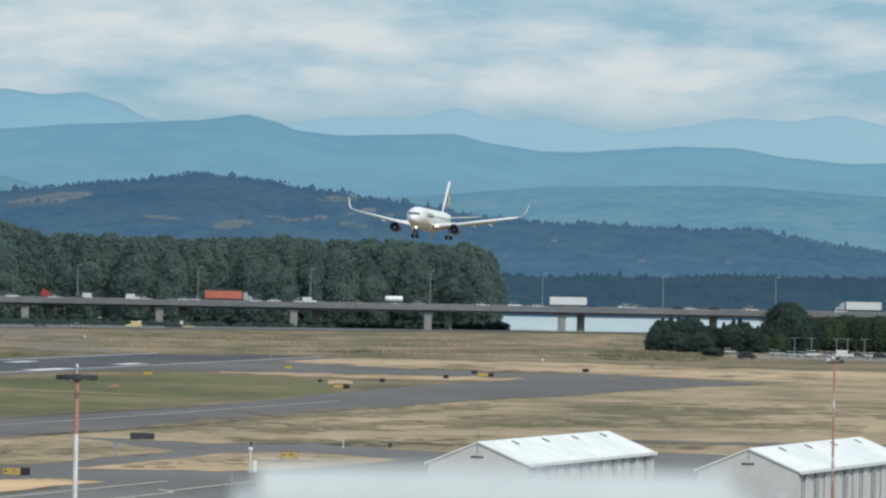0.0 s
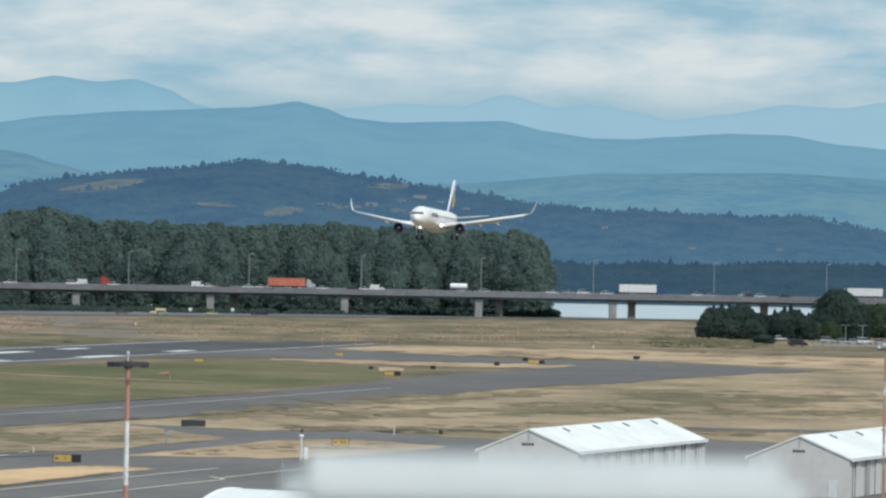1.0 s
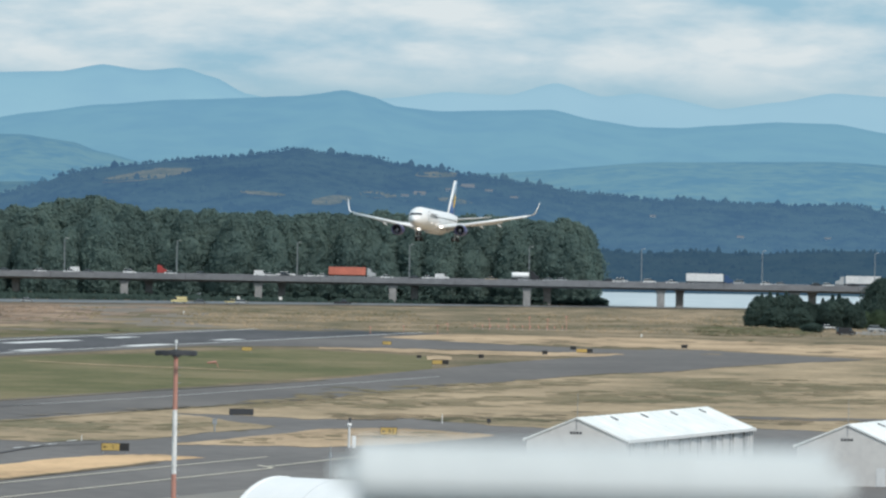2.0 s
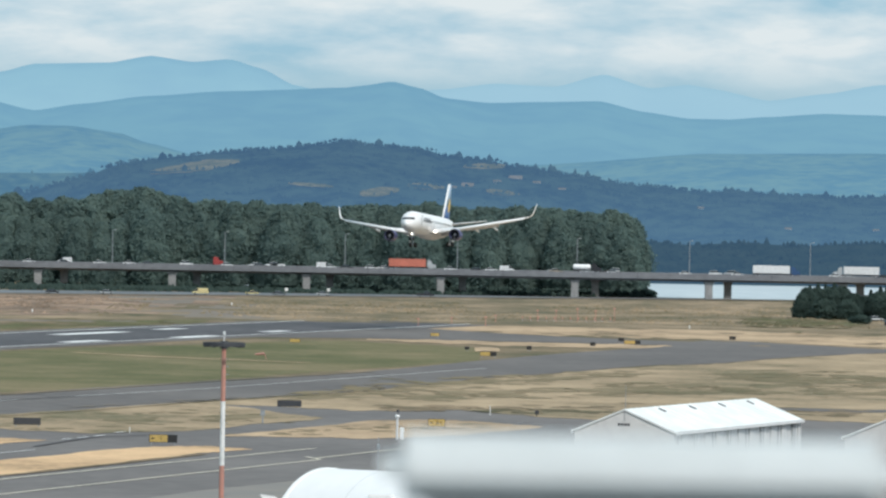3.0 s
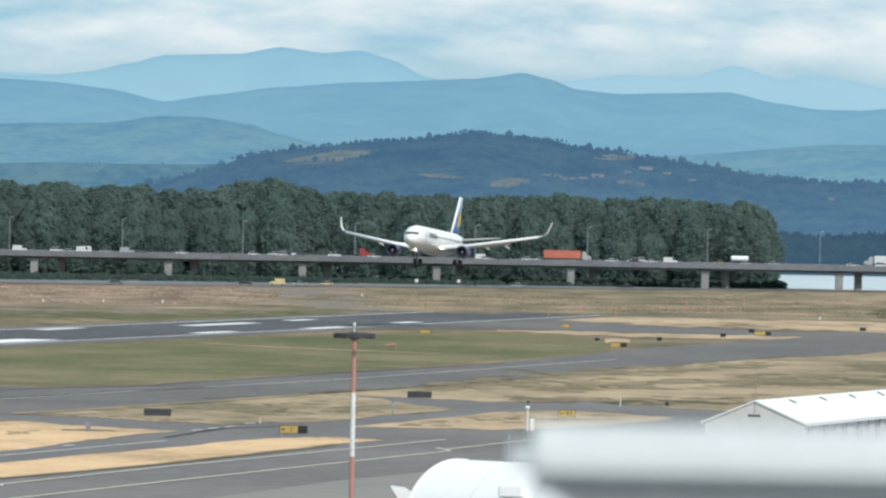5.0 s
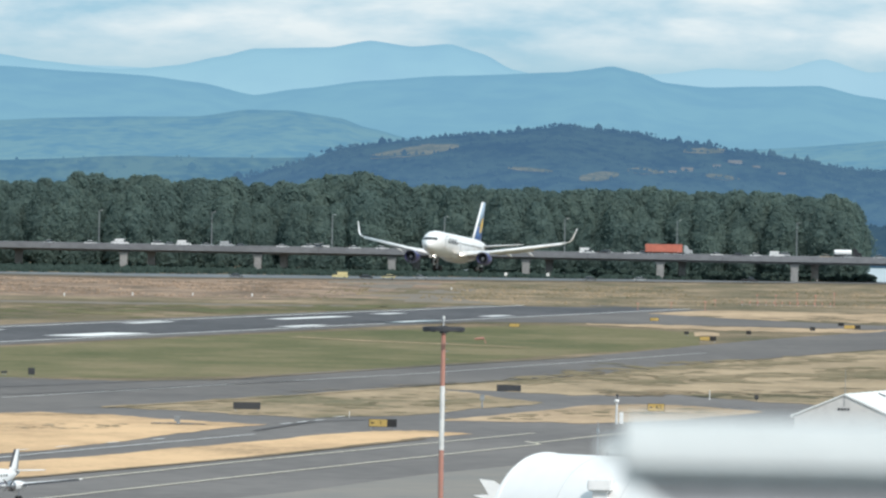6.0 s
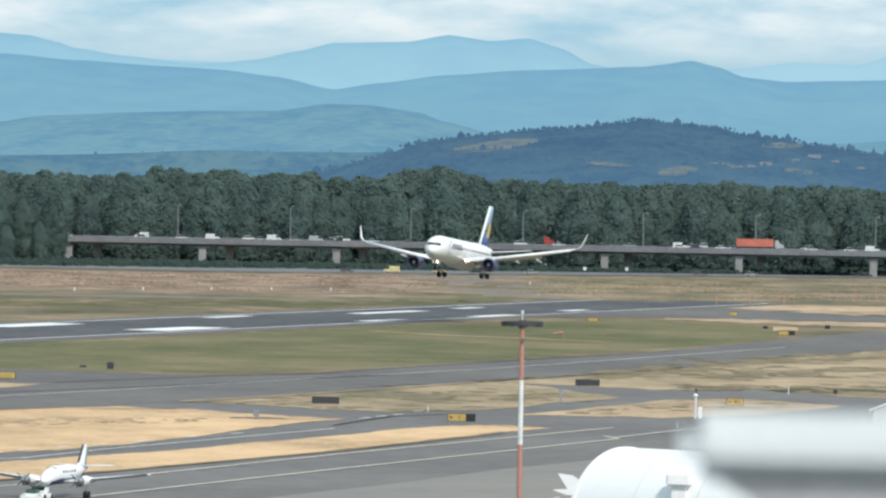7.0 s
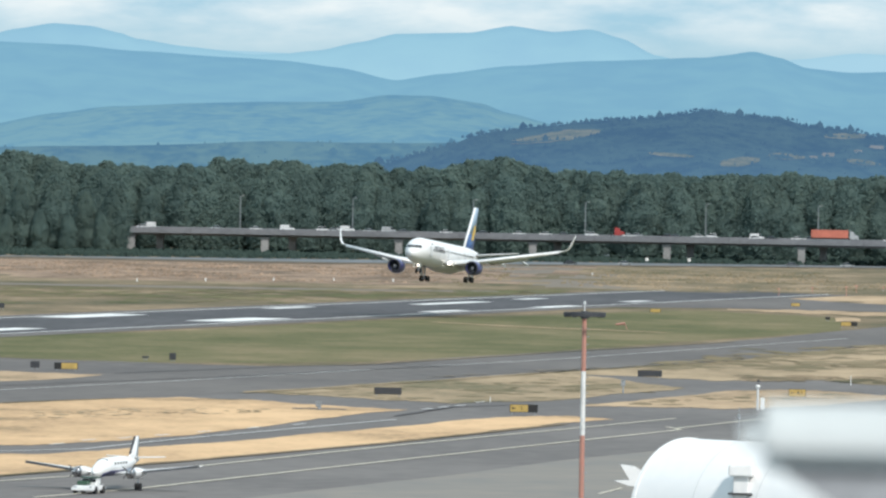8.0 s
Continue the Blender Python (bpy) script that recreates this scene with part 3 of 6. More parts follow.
# ---------------------------------------------------------------- the far hills
def spike(bm, x, y, z, r, h, rnd):
    """A small pointed or rounded crown."""
    k = rnd.random()
    low = [bm.verts.new((x + r * math.cos(a + k), y + r * math.sin(a + k), z + h * 0.1)) for a in (0, 1.57, 3.14, 4.71)]
    mid_r = r * rnd.uniform(0.5, 0.95)
    mid = [bm.verts.new((x + mid_r * math.cos(a + k), y + mid_r * math.sin(a + k), z + h * 0.6)) for a in (0, 1.57, 3.14, 4.71)]
    top = bm.verts.new((x, y, z + h))
    for i in range(4):
        bm.faces.new((low[i], low[(i + 1) % 4], mid[(i + 1) % 4], mid[i]))
        bm.faces.new((mid[i], mid[(i + 1) % 4], top))


def ridge(name, prof, dist, depth, base, materials, label, rough=1.0, trees=0, seed=1, kind="structure"):
    """A hill range: its skyline is given by a few (azimuth, elevation) points, the slopes fall off towards the camera with gullies."""
    rnd = random.Random(seed)
    az = [p[0] for p in prof]
    hz = [EYE_Z + dist * math.tan(radians(p[1])) for p in prof]
    n, mrows = 320, 22
    bm = bmesh.new()
    grid = []
    for j in range(mrows + 1):
        v = j / mrows
        row = []
        for i in range(n + 1):
            a = az[0] + (az[-1] - az[0]) * i / n
            k = max(q for q in range(len(az) - 1) if az[q] <= a + 1e-9)
            f = (a - az[k]) / (az[k + 1] - az[k])
            f = f * f * (3 - 2 * f) * 0.5 + f * 0.5
            top = hz[k] + (hz[k + 1] - hz[k]) * f
            d = dist - depth * v
            x = d * math.tan(radians(a))
            nn = noise.fractal((x * 0.012, d * 0.02, seed), 1.0, 2.0, 4)
            z = base + (top - base) * (1 - v) ** 0.9 + rough * nn * (4.0 * math.sin(math.pi * min(1, v * 1.2)) + 0.5)
            row.append(bm.verts.new((x, d, z)))
        grid.append(row)
    for a, b in zip(grid, grid[1:]):
        for i in range(n):
            bm.faces.new((a[i], b[i], b[i + 1], a[i + 1]))
    for i in range(n):
        p, q = grid[0][i].co, grid[0][i + 1].co
        w0, w1 = bm.verts.new((p.x, p.y + 40, base)), bm.verts.new((q.x, q.y + 40, base))
        bm.faces.new((grid[0][i + 1], w1, w0, grid[0][i]))
    bm.faces.ensure_lookup_table()
    # conifers and rounded crowns standing along the slopes
    for _ in range(trees):
        v = rnd.random() ** 2.2
        i = rnd.randrange(n)
        p = grid[int(v * mrows)][i].co
        h = rnd.uniform(1.0, 2.6) * (1.7 if rnd.random() < 0.03 else 0.75)
        r = h * rnd.uniform(0.35, 0.7)
        spike(bm, p.x + rnd.uniform(-4, 4), p.y, p.z - h * 0.15, r, h, rnd)
    ob = mesh_ob(name, bm, materials, None, True)
    return tagged(ob, label, "hills", "", kind)


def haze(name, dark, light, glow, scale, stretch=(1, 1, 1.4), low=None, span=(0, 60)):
    """Far woods seen through kilometres of air: a muted slope with the air's light painted on as emission, thicker in
    the valley when low is given.
    """
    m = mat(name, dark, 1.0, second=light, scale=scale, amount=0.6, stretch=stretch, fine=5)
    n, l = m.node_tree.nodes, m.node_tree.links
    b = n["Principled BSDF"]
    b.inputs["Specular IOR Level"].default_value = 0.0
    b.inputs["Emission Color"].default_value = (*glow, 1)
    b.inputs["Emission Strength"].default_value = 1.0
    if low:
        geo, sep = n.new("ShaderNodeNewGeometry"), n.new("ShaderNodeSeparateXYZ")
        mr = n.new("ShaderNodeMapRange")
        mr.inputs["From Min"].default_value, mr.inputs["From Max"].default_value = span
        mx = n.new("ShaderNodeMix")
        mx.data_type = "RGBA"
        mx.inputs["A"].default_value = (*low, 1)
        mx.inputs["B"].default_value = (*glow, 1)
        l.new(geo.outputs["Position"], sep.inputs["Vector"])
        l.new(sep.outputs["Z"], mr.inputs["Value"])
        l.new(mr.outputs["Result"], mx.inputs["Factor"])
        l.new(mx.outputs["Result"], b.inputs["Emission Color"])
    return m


# the blues are haze set as emission, brighter for the farther ranges
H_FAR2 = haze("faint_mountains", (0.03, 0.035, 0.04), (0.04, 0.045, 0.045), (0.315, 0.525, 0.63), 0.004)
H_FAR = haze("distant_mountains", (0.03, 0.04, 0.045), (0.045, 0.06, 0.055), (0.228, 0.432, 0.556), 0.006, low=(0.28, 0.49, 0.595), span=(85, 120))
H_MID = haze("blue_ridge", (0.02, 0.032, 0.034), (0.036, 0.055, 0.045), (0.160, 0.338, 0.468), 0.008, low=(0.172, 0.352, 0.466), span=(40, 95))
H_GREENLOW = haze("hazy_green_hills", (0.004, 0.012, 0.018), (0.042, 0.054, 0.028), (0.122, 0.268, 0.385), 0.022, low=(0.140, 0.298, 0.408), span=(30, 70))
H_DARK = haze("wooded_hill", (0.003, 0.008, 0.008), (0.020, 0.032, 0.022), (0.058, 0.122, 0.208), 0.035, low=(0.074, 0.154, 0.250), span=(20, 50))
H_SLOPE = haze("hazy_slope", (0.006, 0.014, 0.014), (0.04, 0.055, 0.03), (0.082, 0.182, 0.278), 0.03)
# the clearings' bluish glow is the hill's painted haze
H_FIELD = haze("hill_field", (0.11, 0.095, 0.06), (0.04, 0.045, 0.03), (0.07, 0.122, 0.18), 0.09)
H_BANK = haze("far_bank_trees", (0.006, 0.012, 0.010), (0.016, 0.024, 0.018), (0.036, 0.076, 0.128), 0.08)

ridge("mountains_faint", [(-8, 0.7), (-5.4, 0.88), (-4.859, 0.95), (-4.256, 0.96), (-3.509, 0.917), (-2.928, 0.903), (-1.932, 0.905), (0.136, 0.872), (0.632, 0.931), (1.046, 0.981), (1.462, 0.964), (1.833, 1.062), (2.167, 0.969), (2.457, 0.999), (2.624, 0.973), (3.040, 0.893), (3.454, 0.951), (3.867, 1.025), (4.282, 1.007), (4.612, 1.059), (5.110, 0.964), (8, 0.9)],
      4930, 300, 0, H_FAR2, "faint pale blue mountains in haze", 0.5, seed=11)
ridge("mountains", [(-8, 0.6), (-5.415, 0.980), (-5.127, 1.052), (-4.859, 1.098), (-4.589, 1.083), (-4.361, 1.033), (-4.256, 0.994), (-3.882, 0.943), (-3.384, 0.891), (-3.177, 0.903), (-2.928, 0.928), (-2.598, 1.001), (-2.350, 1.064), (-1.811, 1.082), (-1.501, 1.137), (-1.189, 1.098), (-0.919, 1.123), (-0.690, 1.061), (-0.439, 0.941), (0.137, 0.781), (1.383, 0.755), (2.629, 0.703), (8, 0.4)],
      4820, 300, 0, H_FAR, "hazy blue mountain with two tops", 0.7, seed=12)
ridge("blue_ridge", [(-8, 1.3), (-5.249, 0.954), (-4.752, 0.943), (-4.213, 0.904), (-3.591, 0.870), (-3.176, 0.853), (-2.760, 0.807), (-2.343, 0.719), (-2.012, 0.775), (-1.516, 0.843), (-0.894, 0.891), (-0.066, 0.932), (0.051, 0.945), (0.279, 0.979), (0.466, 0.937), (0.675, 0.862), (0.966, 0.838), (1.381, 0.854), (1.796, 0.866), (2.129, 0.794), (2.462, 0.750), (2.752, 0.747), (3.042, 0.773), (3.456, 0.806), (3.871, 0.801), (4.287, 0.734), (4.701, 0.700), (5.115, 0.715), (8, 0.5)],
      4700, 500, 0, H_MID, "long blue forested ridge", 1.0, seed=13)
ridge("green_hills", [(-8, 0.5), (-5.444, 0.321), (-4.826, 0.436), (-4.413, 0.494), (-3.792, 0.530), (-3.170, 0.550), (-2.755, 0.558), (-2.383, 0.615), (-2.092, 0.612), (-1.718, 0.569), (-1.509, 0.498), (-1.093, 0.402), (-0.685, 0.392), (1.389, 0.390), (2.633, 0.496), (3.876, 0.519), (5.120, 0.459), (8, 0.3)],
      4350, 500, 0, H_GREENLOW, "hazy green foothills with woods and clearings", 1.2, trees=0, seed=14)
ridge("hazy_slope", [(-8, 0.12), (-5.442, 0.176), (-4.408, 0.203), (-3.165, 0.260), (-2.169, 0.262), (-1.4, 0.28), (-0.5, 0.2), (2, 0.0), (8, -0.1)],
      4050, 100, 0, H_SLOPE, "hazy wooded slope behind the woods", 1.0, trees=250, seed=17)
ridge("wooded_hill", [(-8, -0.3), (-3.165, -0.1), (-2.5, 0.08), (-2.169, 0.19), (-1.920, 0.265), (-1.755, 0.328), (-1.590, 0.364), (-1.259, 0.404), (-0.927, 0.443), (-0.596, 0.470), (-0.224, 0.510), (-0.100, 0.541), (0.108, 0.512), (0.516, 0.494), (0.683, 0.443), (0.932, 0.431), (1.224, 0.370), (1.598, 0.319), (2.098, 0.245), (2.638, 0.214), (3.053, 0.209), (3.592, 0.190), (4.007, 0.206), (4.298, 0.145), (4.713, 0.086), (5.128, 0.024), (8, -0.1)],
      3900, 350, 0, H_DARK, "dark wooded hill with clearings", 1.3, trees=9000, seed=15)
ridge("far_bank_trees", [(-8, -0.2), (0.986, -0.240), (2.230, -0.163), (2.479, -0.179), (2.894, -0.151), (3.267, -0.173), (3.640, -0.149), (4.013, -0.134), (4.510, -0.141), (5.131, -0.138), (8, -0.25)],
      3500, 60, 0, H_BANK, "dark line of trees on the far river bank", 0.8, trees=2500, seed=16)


from mathutils.bvhtree import BVHTree


def slope_tree(name):
    me = bpy.data.objects[name].data
    polys = [tuple(p.vertices) for p in me.polygons[:320 * 22]]
    return BVHTree.FromPolygons([v.co.copy() for v in me.vertices], polys)


def on_slope(bvh, az, el):
    way = Vector((math.tan(radians(az)), 1, math.tan(radians(el)) / math.cos(radians(az)))).normalized()
    hit = bvh.ray_cast(Vector((0, 0, EYE_Z)), way)[0]
    return hit - way * 3.0 if hit else None


HILL = slope_tree("wooded_hill")


def clearing(name, a, b, height, label, material):
    """A field on the hill's slope between two (azimuth, elevation) points, ragged at its edges."""
    bm = bmesh.new()
    n, top, bot = 16, [], []
    for i in range(n + 1):
        f = i / n
        az, el = a[0] + (b[0] - a[0]) * f, a[1] + (b[1] - a[1]) * f
        w = height * math.sin(math.pi * min(0.95, 0.06 + 0.9 * f)) ** 0.6 * (1 + 0.35 * noise.noise((az * 9, el * 9, 0)))
        p, q = on_slope(HILL, az, el + w / 2), on_slope(HILL, az, el - w / 2)
        if p and q:
            top.append(bm.verts.new(p))
            bot.append(bm.verts.new(q))
    for i in range(len(top) - 1):
        bm.faces.new((top[i], bot[i], bot[i + 1], top[i + 1]))
    return tagged(mesh_ob(name, bm, material), label, "field", "", "structure")


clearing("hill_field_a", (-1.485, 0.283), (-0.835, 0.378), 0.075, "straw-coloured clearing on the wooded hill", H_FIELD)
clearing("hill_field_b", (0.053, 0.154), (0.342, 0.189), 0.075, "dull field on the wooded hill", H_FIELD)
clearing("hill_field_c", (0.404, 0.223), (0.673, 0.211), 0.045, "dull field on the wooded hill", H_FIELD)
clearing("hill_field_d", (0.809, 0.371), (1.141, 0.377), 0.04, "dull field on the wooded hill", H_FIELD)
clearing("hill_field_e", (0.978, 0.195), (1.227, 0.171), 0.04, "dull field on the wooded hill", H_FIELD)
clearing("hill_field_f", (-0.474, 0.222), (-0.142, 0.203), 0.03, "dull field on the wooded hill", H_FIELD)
# walls and roofs glow faintly: haze painted into their emission
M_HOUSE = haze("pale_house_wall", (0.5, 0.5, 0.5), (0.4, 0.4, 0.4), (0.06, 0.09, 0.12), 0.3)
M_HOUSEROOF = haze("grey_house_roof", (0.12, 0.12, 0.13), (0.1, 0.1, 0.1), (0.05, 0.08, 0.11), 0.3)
for az, el, w in ((-1.080, 0.374) + (3.0,), (0.838, 0.231) + (4.5,), (0.735, 0.217) + (3.0,), (0.844, 0.238) + (4.5,), (1.192, 0.295) + (5.5,), (1.350, 0.264) + (3.0,), (1.538, 0.218) + (3.0,), (3.203, -0.041) + (2.6,), (1.060, 0.267) + (3.0,), (3.845, -0.042) + (2.4,), (2.557, 0.100) + (2.4,), (3.202, -0.044) + (2.5,)):
    p = on_slope(HILL, az, el)
    if p is None:
        continue
    house = thing("house", "small pale house on the wooded hill", "house", "houses on the hill", Matrix.Translation(p - Vector((0, 0, w * 0.4))))
    w *= 0.6
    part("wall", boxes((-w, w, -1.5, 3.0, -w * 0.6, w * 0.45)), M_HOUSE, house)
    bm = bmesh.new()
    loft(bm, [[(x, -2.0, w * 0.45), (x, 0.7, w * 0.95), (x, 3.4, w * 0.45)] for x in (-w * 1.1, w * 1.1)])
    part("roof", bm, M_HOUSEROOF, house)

# ---------------------------------------------------------------- trees
def crown_mesh(name, height, width, count, seed, leaf=(0.7, 1.5), low=0.12, mtl=None):
    """A crown of many small leaf sprays over an uneven inner mass, its limbs bulging out of it."""
    rnd = random.Random(seed)

    def skin(a, t):
        r = width * 0.5 * math.sin(math.pi * min(1, 0.22 + 0.765 * t)) ** 0.55
        p = (math.cos(a) * 1.2, math.sin(a) * 1.2, t * height / width * 1.6 + seed)
        return r * (1 + 0.30 * noise.noise(p) + 0.24 * noise.noise([c * 2.2 for c in p]) + 0.12 * noise.noise([c * 5.0 for c in p]))

    def place(a, t, k):
        r = skin(a, t) * k
        return Vector((r * math.cos(a), r * math.sin(a), height * (low + (0.985 - low) * t)))

    verts, faces = [], []
    na, nb = 24, 22
    for b in range(nb + 1):
        for a in range(na):
            verts.append(place(2 * math.pi * a / na, b / nb, 0.9 if b < nb else 0.5))
    for b in range(nb):
        for a in range(na):
            faces.append((b * na + a, b * na + (a + 1) % na, (b + 1) * na + (a + 1) % na, (b + 1) * na + a))
    faces.append(tuple(nb * na + a for a in range(na)))
    solid = len(faces)
    for _ in range(count):
        t, an = rnd.random() ** 0.9, rnd.random() * 6.283
        c = place(an, t, rnd.uniform(0.84, 1.04) + 0.16 * rnd.random() ** 3)
        c.z = min(c.z + rnd.uniform(-0.4, 0.4), height * 1.02)
        s = rnd.uniform(*leaf)
        out = Vector((math.cos(an), math.sin(an), 0.35 + 1.6 * max(0.0, t - 0.6)))
        q = out.to_track_quat("Z", "Y").to_matrix() @ Euler((rnd.uniform(-0.75, 0.75), rnd.uniform(-0.75, 0.75), rnd.random() * 6.28)).to_matrix()
        k = len(verts)
        for px, py, pz in ((-s, -s * 0.55, 0), (s * 0.9, -s * 0.5, 0.2 * s), (s * 0.6, s * 0.7, 0), (-s * 0.7, s * 0.5, 0.25 * s)):
            verts.append(c + q @ Vector((px, py, pz)))
        faces.append((k, k + 1, k + 2, k + 3))
    me = bpy.data.meshes.new(name)
    me.from_pydata(verts, [], faces)
    me.polygons.foreach_set("use_smooth", [i < solid for i in range(len(faces))])
    me.materials.append(mtl or M_LEAF)
    return me


def tree(height, width, seed, mtl=None, count=700, leaf=(0.45, 0.95), low=0.06, label="tall dark green cottonwood tree", name="tree", group="riverside woods"):
    t = thing(name, label, "tree", group)
    bm = bmesh.new()
    rnd = random.Random(seed)
    rod(bm, (0, 0, -0.3), (0, 0, height * 0.75), height * 0.018, height * 0.006, 7)
    for k in range(5):
        z = height * rnd.uniform(0.3, 0.65)
        a = rnd.random() * 6.28
        rod(bm, (0, 0, z), (math.cos(a) * width * 0.3, math.sin(a) * width * 0.3, z + height * 0.15), height * 0.007, height * 0.003, 5)
    part("trunk", bm, M_BARK, t)
    c = new("crown", crown_mesh("crown", height, width, count, seed, leaf, low, mtl))
    c.parent = t
    return t


# woods behind the bridge: height of the tree tops along x
rt = random.Random(5)
WOODS = [(-300, 35), (-261, 35.3), (-253, 36.7), (-242, 34.8), (-232, 32), (-220, 32.6), (-209, 31.3), (-184, 33.2), (-179, 36.2), (-173, 34), (-168, 32.5), (-155, 34.8), (-145, 32.9), (-127, 33.8), (-118, 32.2), (-108, 32.4), (-98, 34), (-91, 35.3), (-79, 37.2), (-72, 35.2), (-62, 33), (-45, 32), (-24, 33.2), (-10, 32), (7, 32), (28, 33.4), (43, 31.9), (66, 33), (77, 32), (100, 31.4), (105, 29)]
protos = [tree(30, w, 40 + k, count=4600, leaf=(0.2, 0.55)) for k, w in enumerate((14, 16, 18, 13.5, 17, 15))]
for k, p in enumerate(protos):
    p.matrix_basis = pose(-310 + 8 * k, 2990, 0) @ Matrix.Scale(1.08, 4)
for rowy, step in ((2848, 5.4), (2858, 5.2), (2868, 5.6)):
    x = -300.0
    edge = 103.6 + (rowy - 2848) * 0.04
    while x < edge:
        h = profile(WOODS, x) * rt.uniform(0.93, 1.01)
        if rowy < 2855:
            h *= rt.uniform(0.66, 0.97)
        s = h / 30
        o = copy_thing(rt.choice(protos), pose(x, rowy + rt.uniform(-5, 5), 0, 0, 0, rt.uniform(0, 360)))
        o.scale = (s * rt.uniform(0.9, 1.2), s * rt.uniform(0.9, 1.2), s)
        x += step * rt.uniform(0.75, 1.3)
# trees that stand before the bridge at its landward end
for x, y, h in ((-210.1, 2745, 25), (-221.4, 2750, 22), (-231.6, 2740, 27), (-242.6, 2740, 26), (-254.0, 2745, 28), (-263.0, 2745, 28), (-214.2, 2735, 14), (-226.1, 2735, 13), (-236.0, 2735, 15), (-248.0, 2735, 13)):
    o = copy_thing(rt.choice(protos), pose(x, y, 0, 0, 0, rt.uniform(0, 360)))
    o.scale = (h / 36, h / 36, h / 30)
# dark shrubs and trees by the car park
shrub = tree(9, 7, 71, M_SHRUB, 2600, (0.15, 0.4), 0.02, "dense dark green conifer shrub by the car park", "shrub", "shrubs by the car park")
shrub.matrix_basis = pose(132.9, 2270, 0)
for x, y, h, w in ((136.0, 2275, 9.0, 8), (139.6, 2275, 9.3, 8), (143.4, 2280, 9.5, 8), (146.7, 2275, 7.6, 8), (150.7, 2280, 7.0, 7), (154.2, 2275, 8.2, 8), (157.8, 2280, 8.8, 8), (160.6, 2275, 7.2, 7), (131.0, 2268, 6.0, 5), (137.0, 2262, 6, 7), (144.3, 2262, 6, 7), (152.5, 2262, 5.5, 7)):
    o = copy_thing(shrub, pose(x, y, 0, 0, 0, rt.uniform(0, 360)))
    o.scale = (w / 7, w / 7, h / 9)
for x, y, h, w in ((134.2, 2280, 9.6, 2.2), (136.8, 2283, 10.2, 2.4), (139.0, 2284, 10.0, 2.0), (141.6, 2284, 10.4, 2.6), (144.8, 2286, 9.2, 2.2), (152.4, 2284, 8.6, 2.0), (155.2, 2284, 9.6, 2.4), (157.2, 2286, 10.0, 2.2), (159.6, 2284, 8.8, 2.0), (162.6, 2286, 7.8, 2.2)):
    o = copy_thing(shrub, pose(x, y, 0, 0, 0, rt.uniform(0, 360)))
    o.scale = (w / 7, w / 7, h / 9)
    tagged(o, "slim pointed conifer among the dark shrubs", "tree")
low = copy_thing(shrub, pose(142.6, 2180, 0, 0, 0, 40))
low.scale = (0.8, 0.8, 0.3)
tagged(low, "low round dark bush on the grass")
big = tree(15, 15, 72, M_SHRUB, 3600, (0.2, 0.5), 0.03, "large round dark green tree by the car park", "tree", "trees by the car park")
big.matrix_basis = pose(172.2, 2300, 0)
for x, y, h in ((168.8, 2310, 10), (177.5, 2310, 11)):
    o = copy_thing(big, pose(x, y, 0, 0, 0, rt.uniform(0, 360)))
    o.scale = (h / 16, h / 16, h / 15)
lime = tree(9, 10, 73, M_LIME, 2600, (0.18, 0.45), 0.03, "light green leafy tree by the car park", "tree", "trees by the car park")
lime.matrix_basis = pose(169.0, 2285, 0) @ Matrix.Scale(0.62, 4)
for x, y, h in ((164.8, 2285, 5), (182.4, 2330, 10), (187.5, 2330, 10.5), (193.0, 2335, 11), (197.7, 2330, 10.5), (202.8, 2330, 11), (207.9, 2330, 11), (212.9, 2330, 11)):
    o = copy_thing(lime, pose(x, y, 0, 0, 0, rt.uniform(0, 360)))
    o.scale = (h / 9, h / 9, h / 9)
# bank of scrub under the woods
bm = bmesh.new()
for _ in range(7000):
    x = rt.uniform(-330, 110.5)
    y = rt.uniform(min(2826, max(2592, 2592 + (x + 240) * 0.67)), 2848)
    s = rt.uniform(0.6, 1.6)
    spike(bm, x, y, rt.uniform(-0.4, 0.2) + (1.4 * rt.random() if y > 2826 else 0), s, s * 1.3, rt)
tagged(mesh_ob("undergrowth", bm, M_SHRUB), "dark scrub along the river bank", "undergrowth", "", "stuff")
sheet("river_bank", [(-400, 2812), (111.0, 2812)], [(-400, 2826), (109.5, 2826)], 0.12, M_CONC, "grey stony river bank", "bank")


# ---------------------------------------------------------------- the motorway bridge
BY = 2780.0            # its near edge
X_L, X_R = -330.0, 420.0
DECK = 8.6             # height of the road
bridge = thing("bridge", "long grey concrete motorway bridge on piers", "bridge")
for k, (y0, y1) in enumerate(((BY, BY + 16), (BY + 26, BY + 42))):
    bm = bmesh.new()
    prof = [(y0, DECK + 0.45), (y0, DECK - 1.5), (y0 + 2.6, DECK - 1.7), (y0 + 3.2, DECK - 2.3), (y1 - 3.2, DECK - 2.3), (y1 - 2.6, DECK - 1.7), (y1, DECK - 1.5), (y1, DECK + 0.45), (y1 - 0.3, DECK + 0.45), (y1 - 0.5, DECK), (y0 + 0.5, DECK), (y0 + 0.3, DECK + 0.45)]
    loft(bm, [[(x, y, z) for y, z in prof] for x in (X_L, X_R)])
    part("deck", bm, M_CONC, bridge)
    bm = bmesh.new()
    for k2 in range(int((X_R - X_L) / 48)):
        box(bm, X_L + 48 * k2, X_L + 48 * k2 + 0.12, y0 - 0.03, y0 + 0.3, DECK - 1.4, DECK + 0.47)
    part("joint", bm, M_CHAR, bridge)
PIER_X = [-159.5 + 47.87 * k for k in range(-4, 12)]
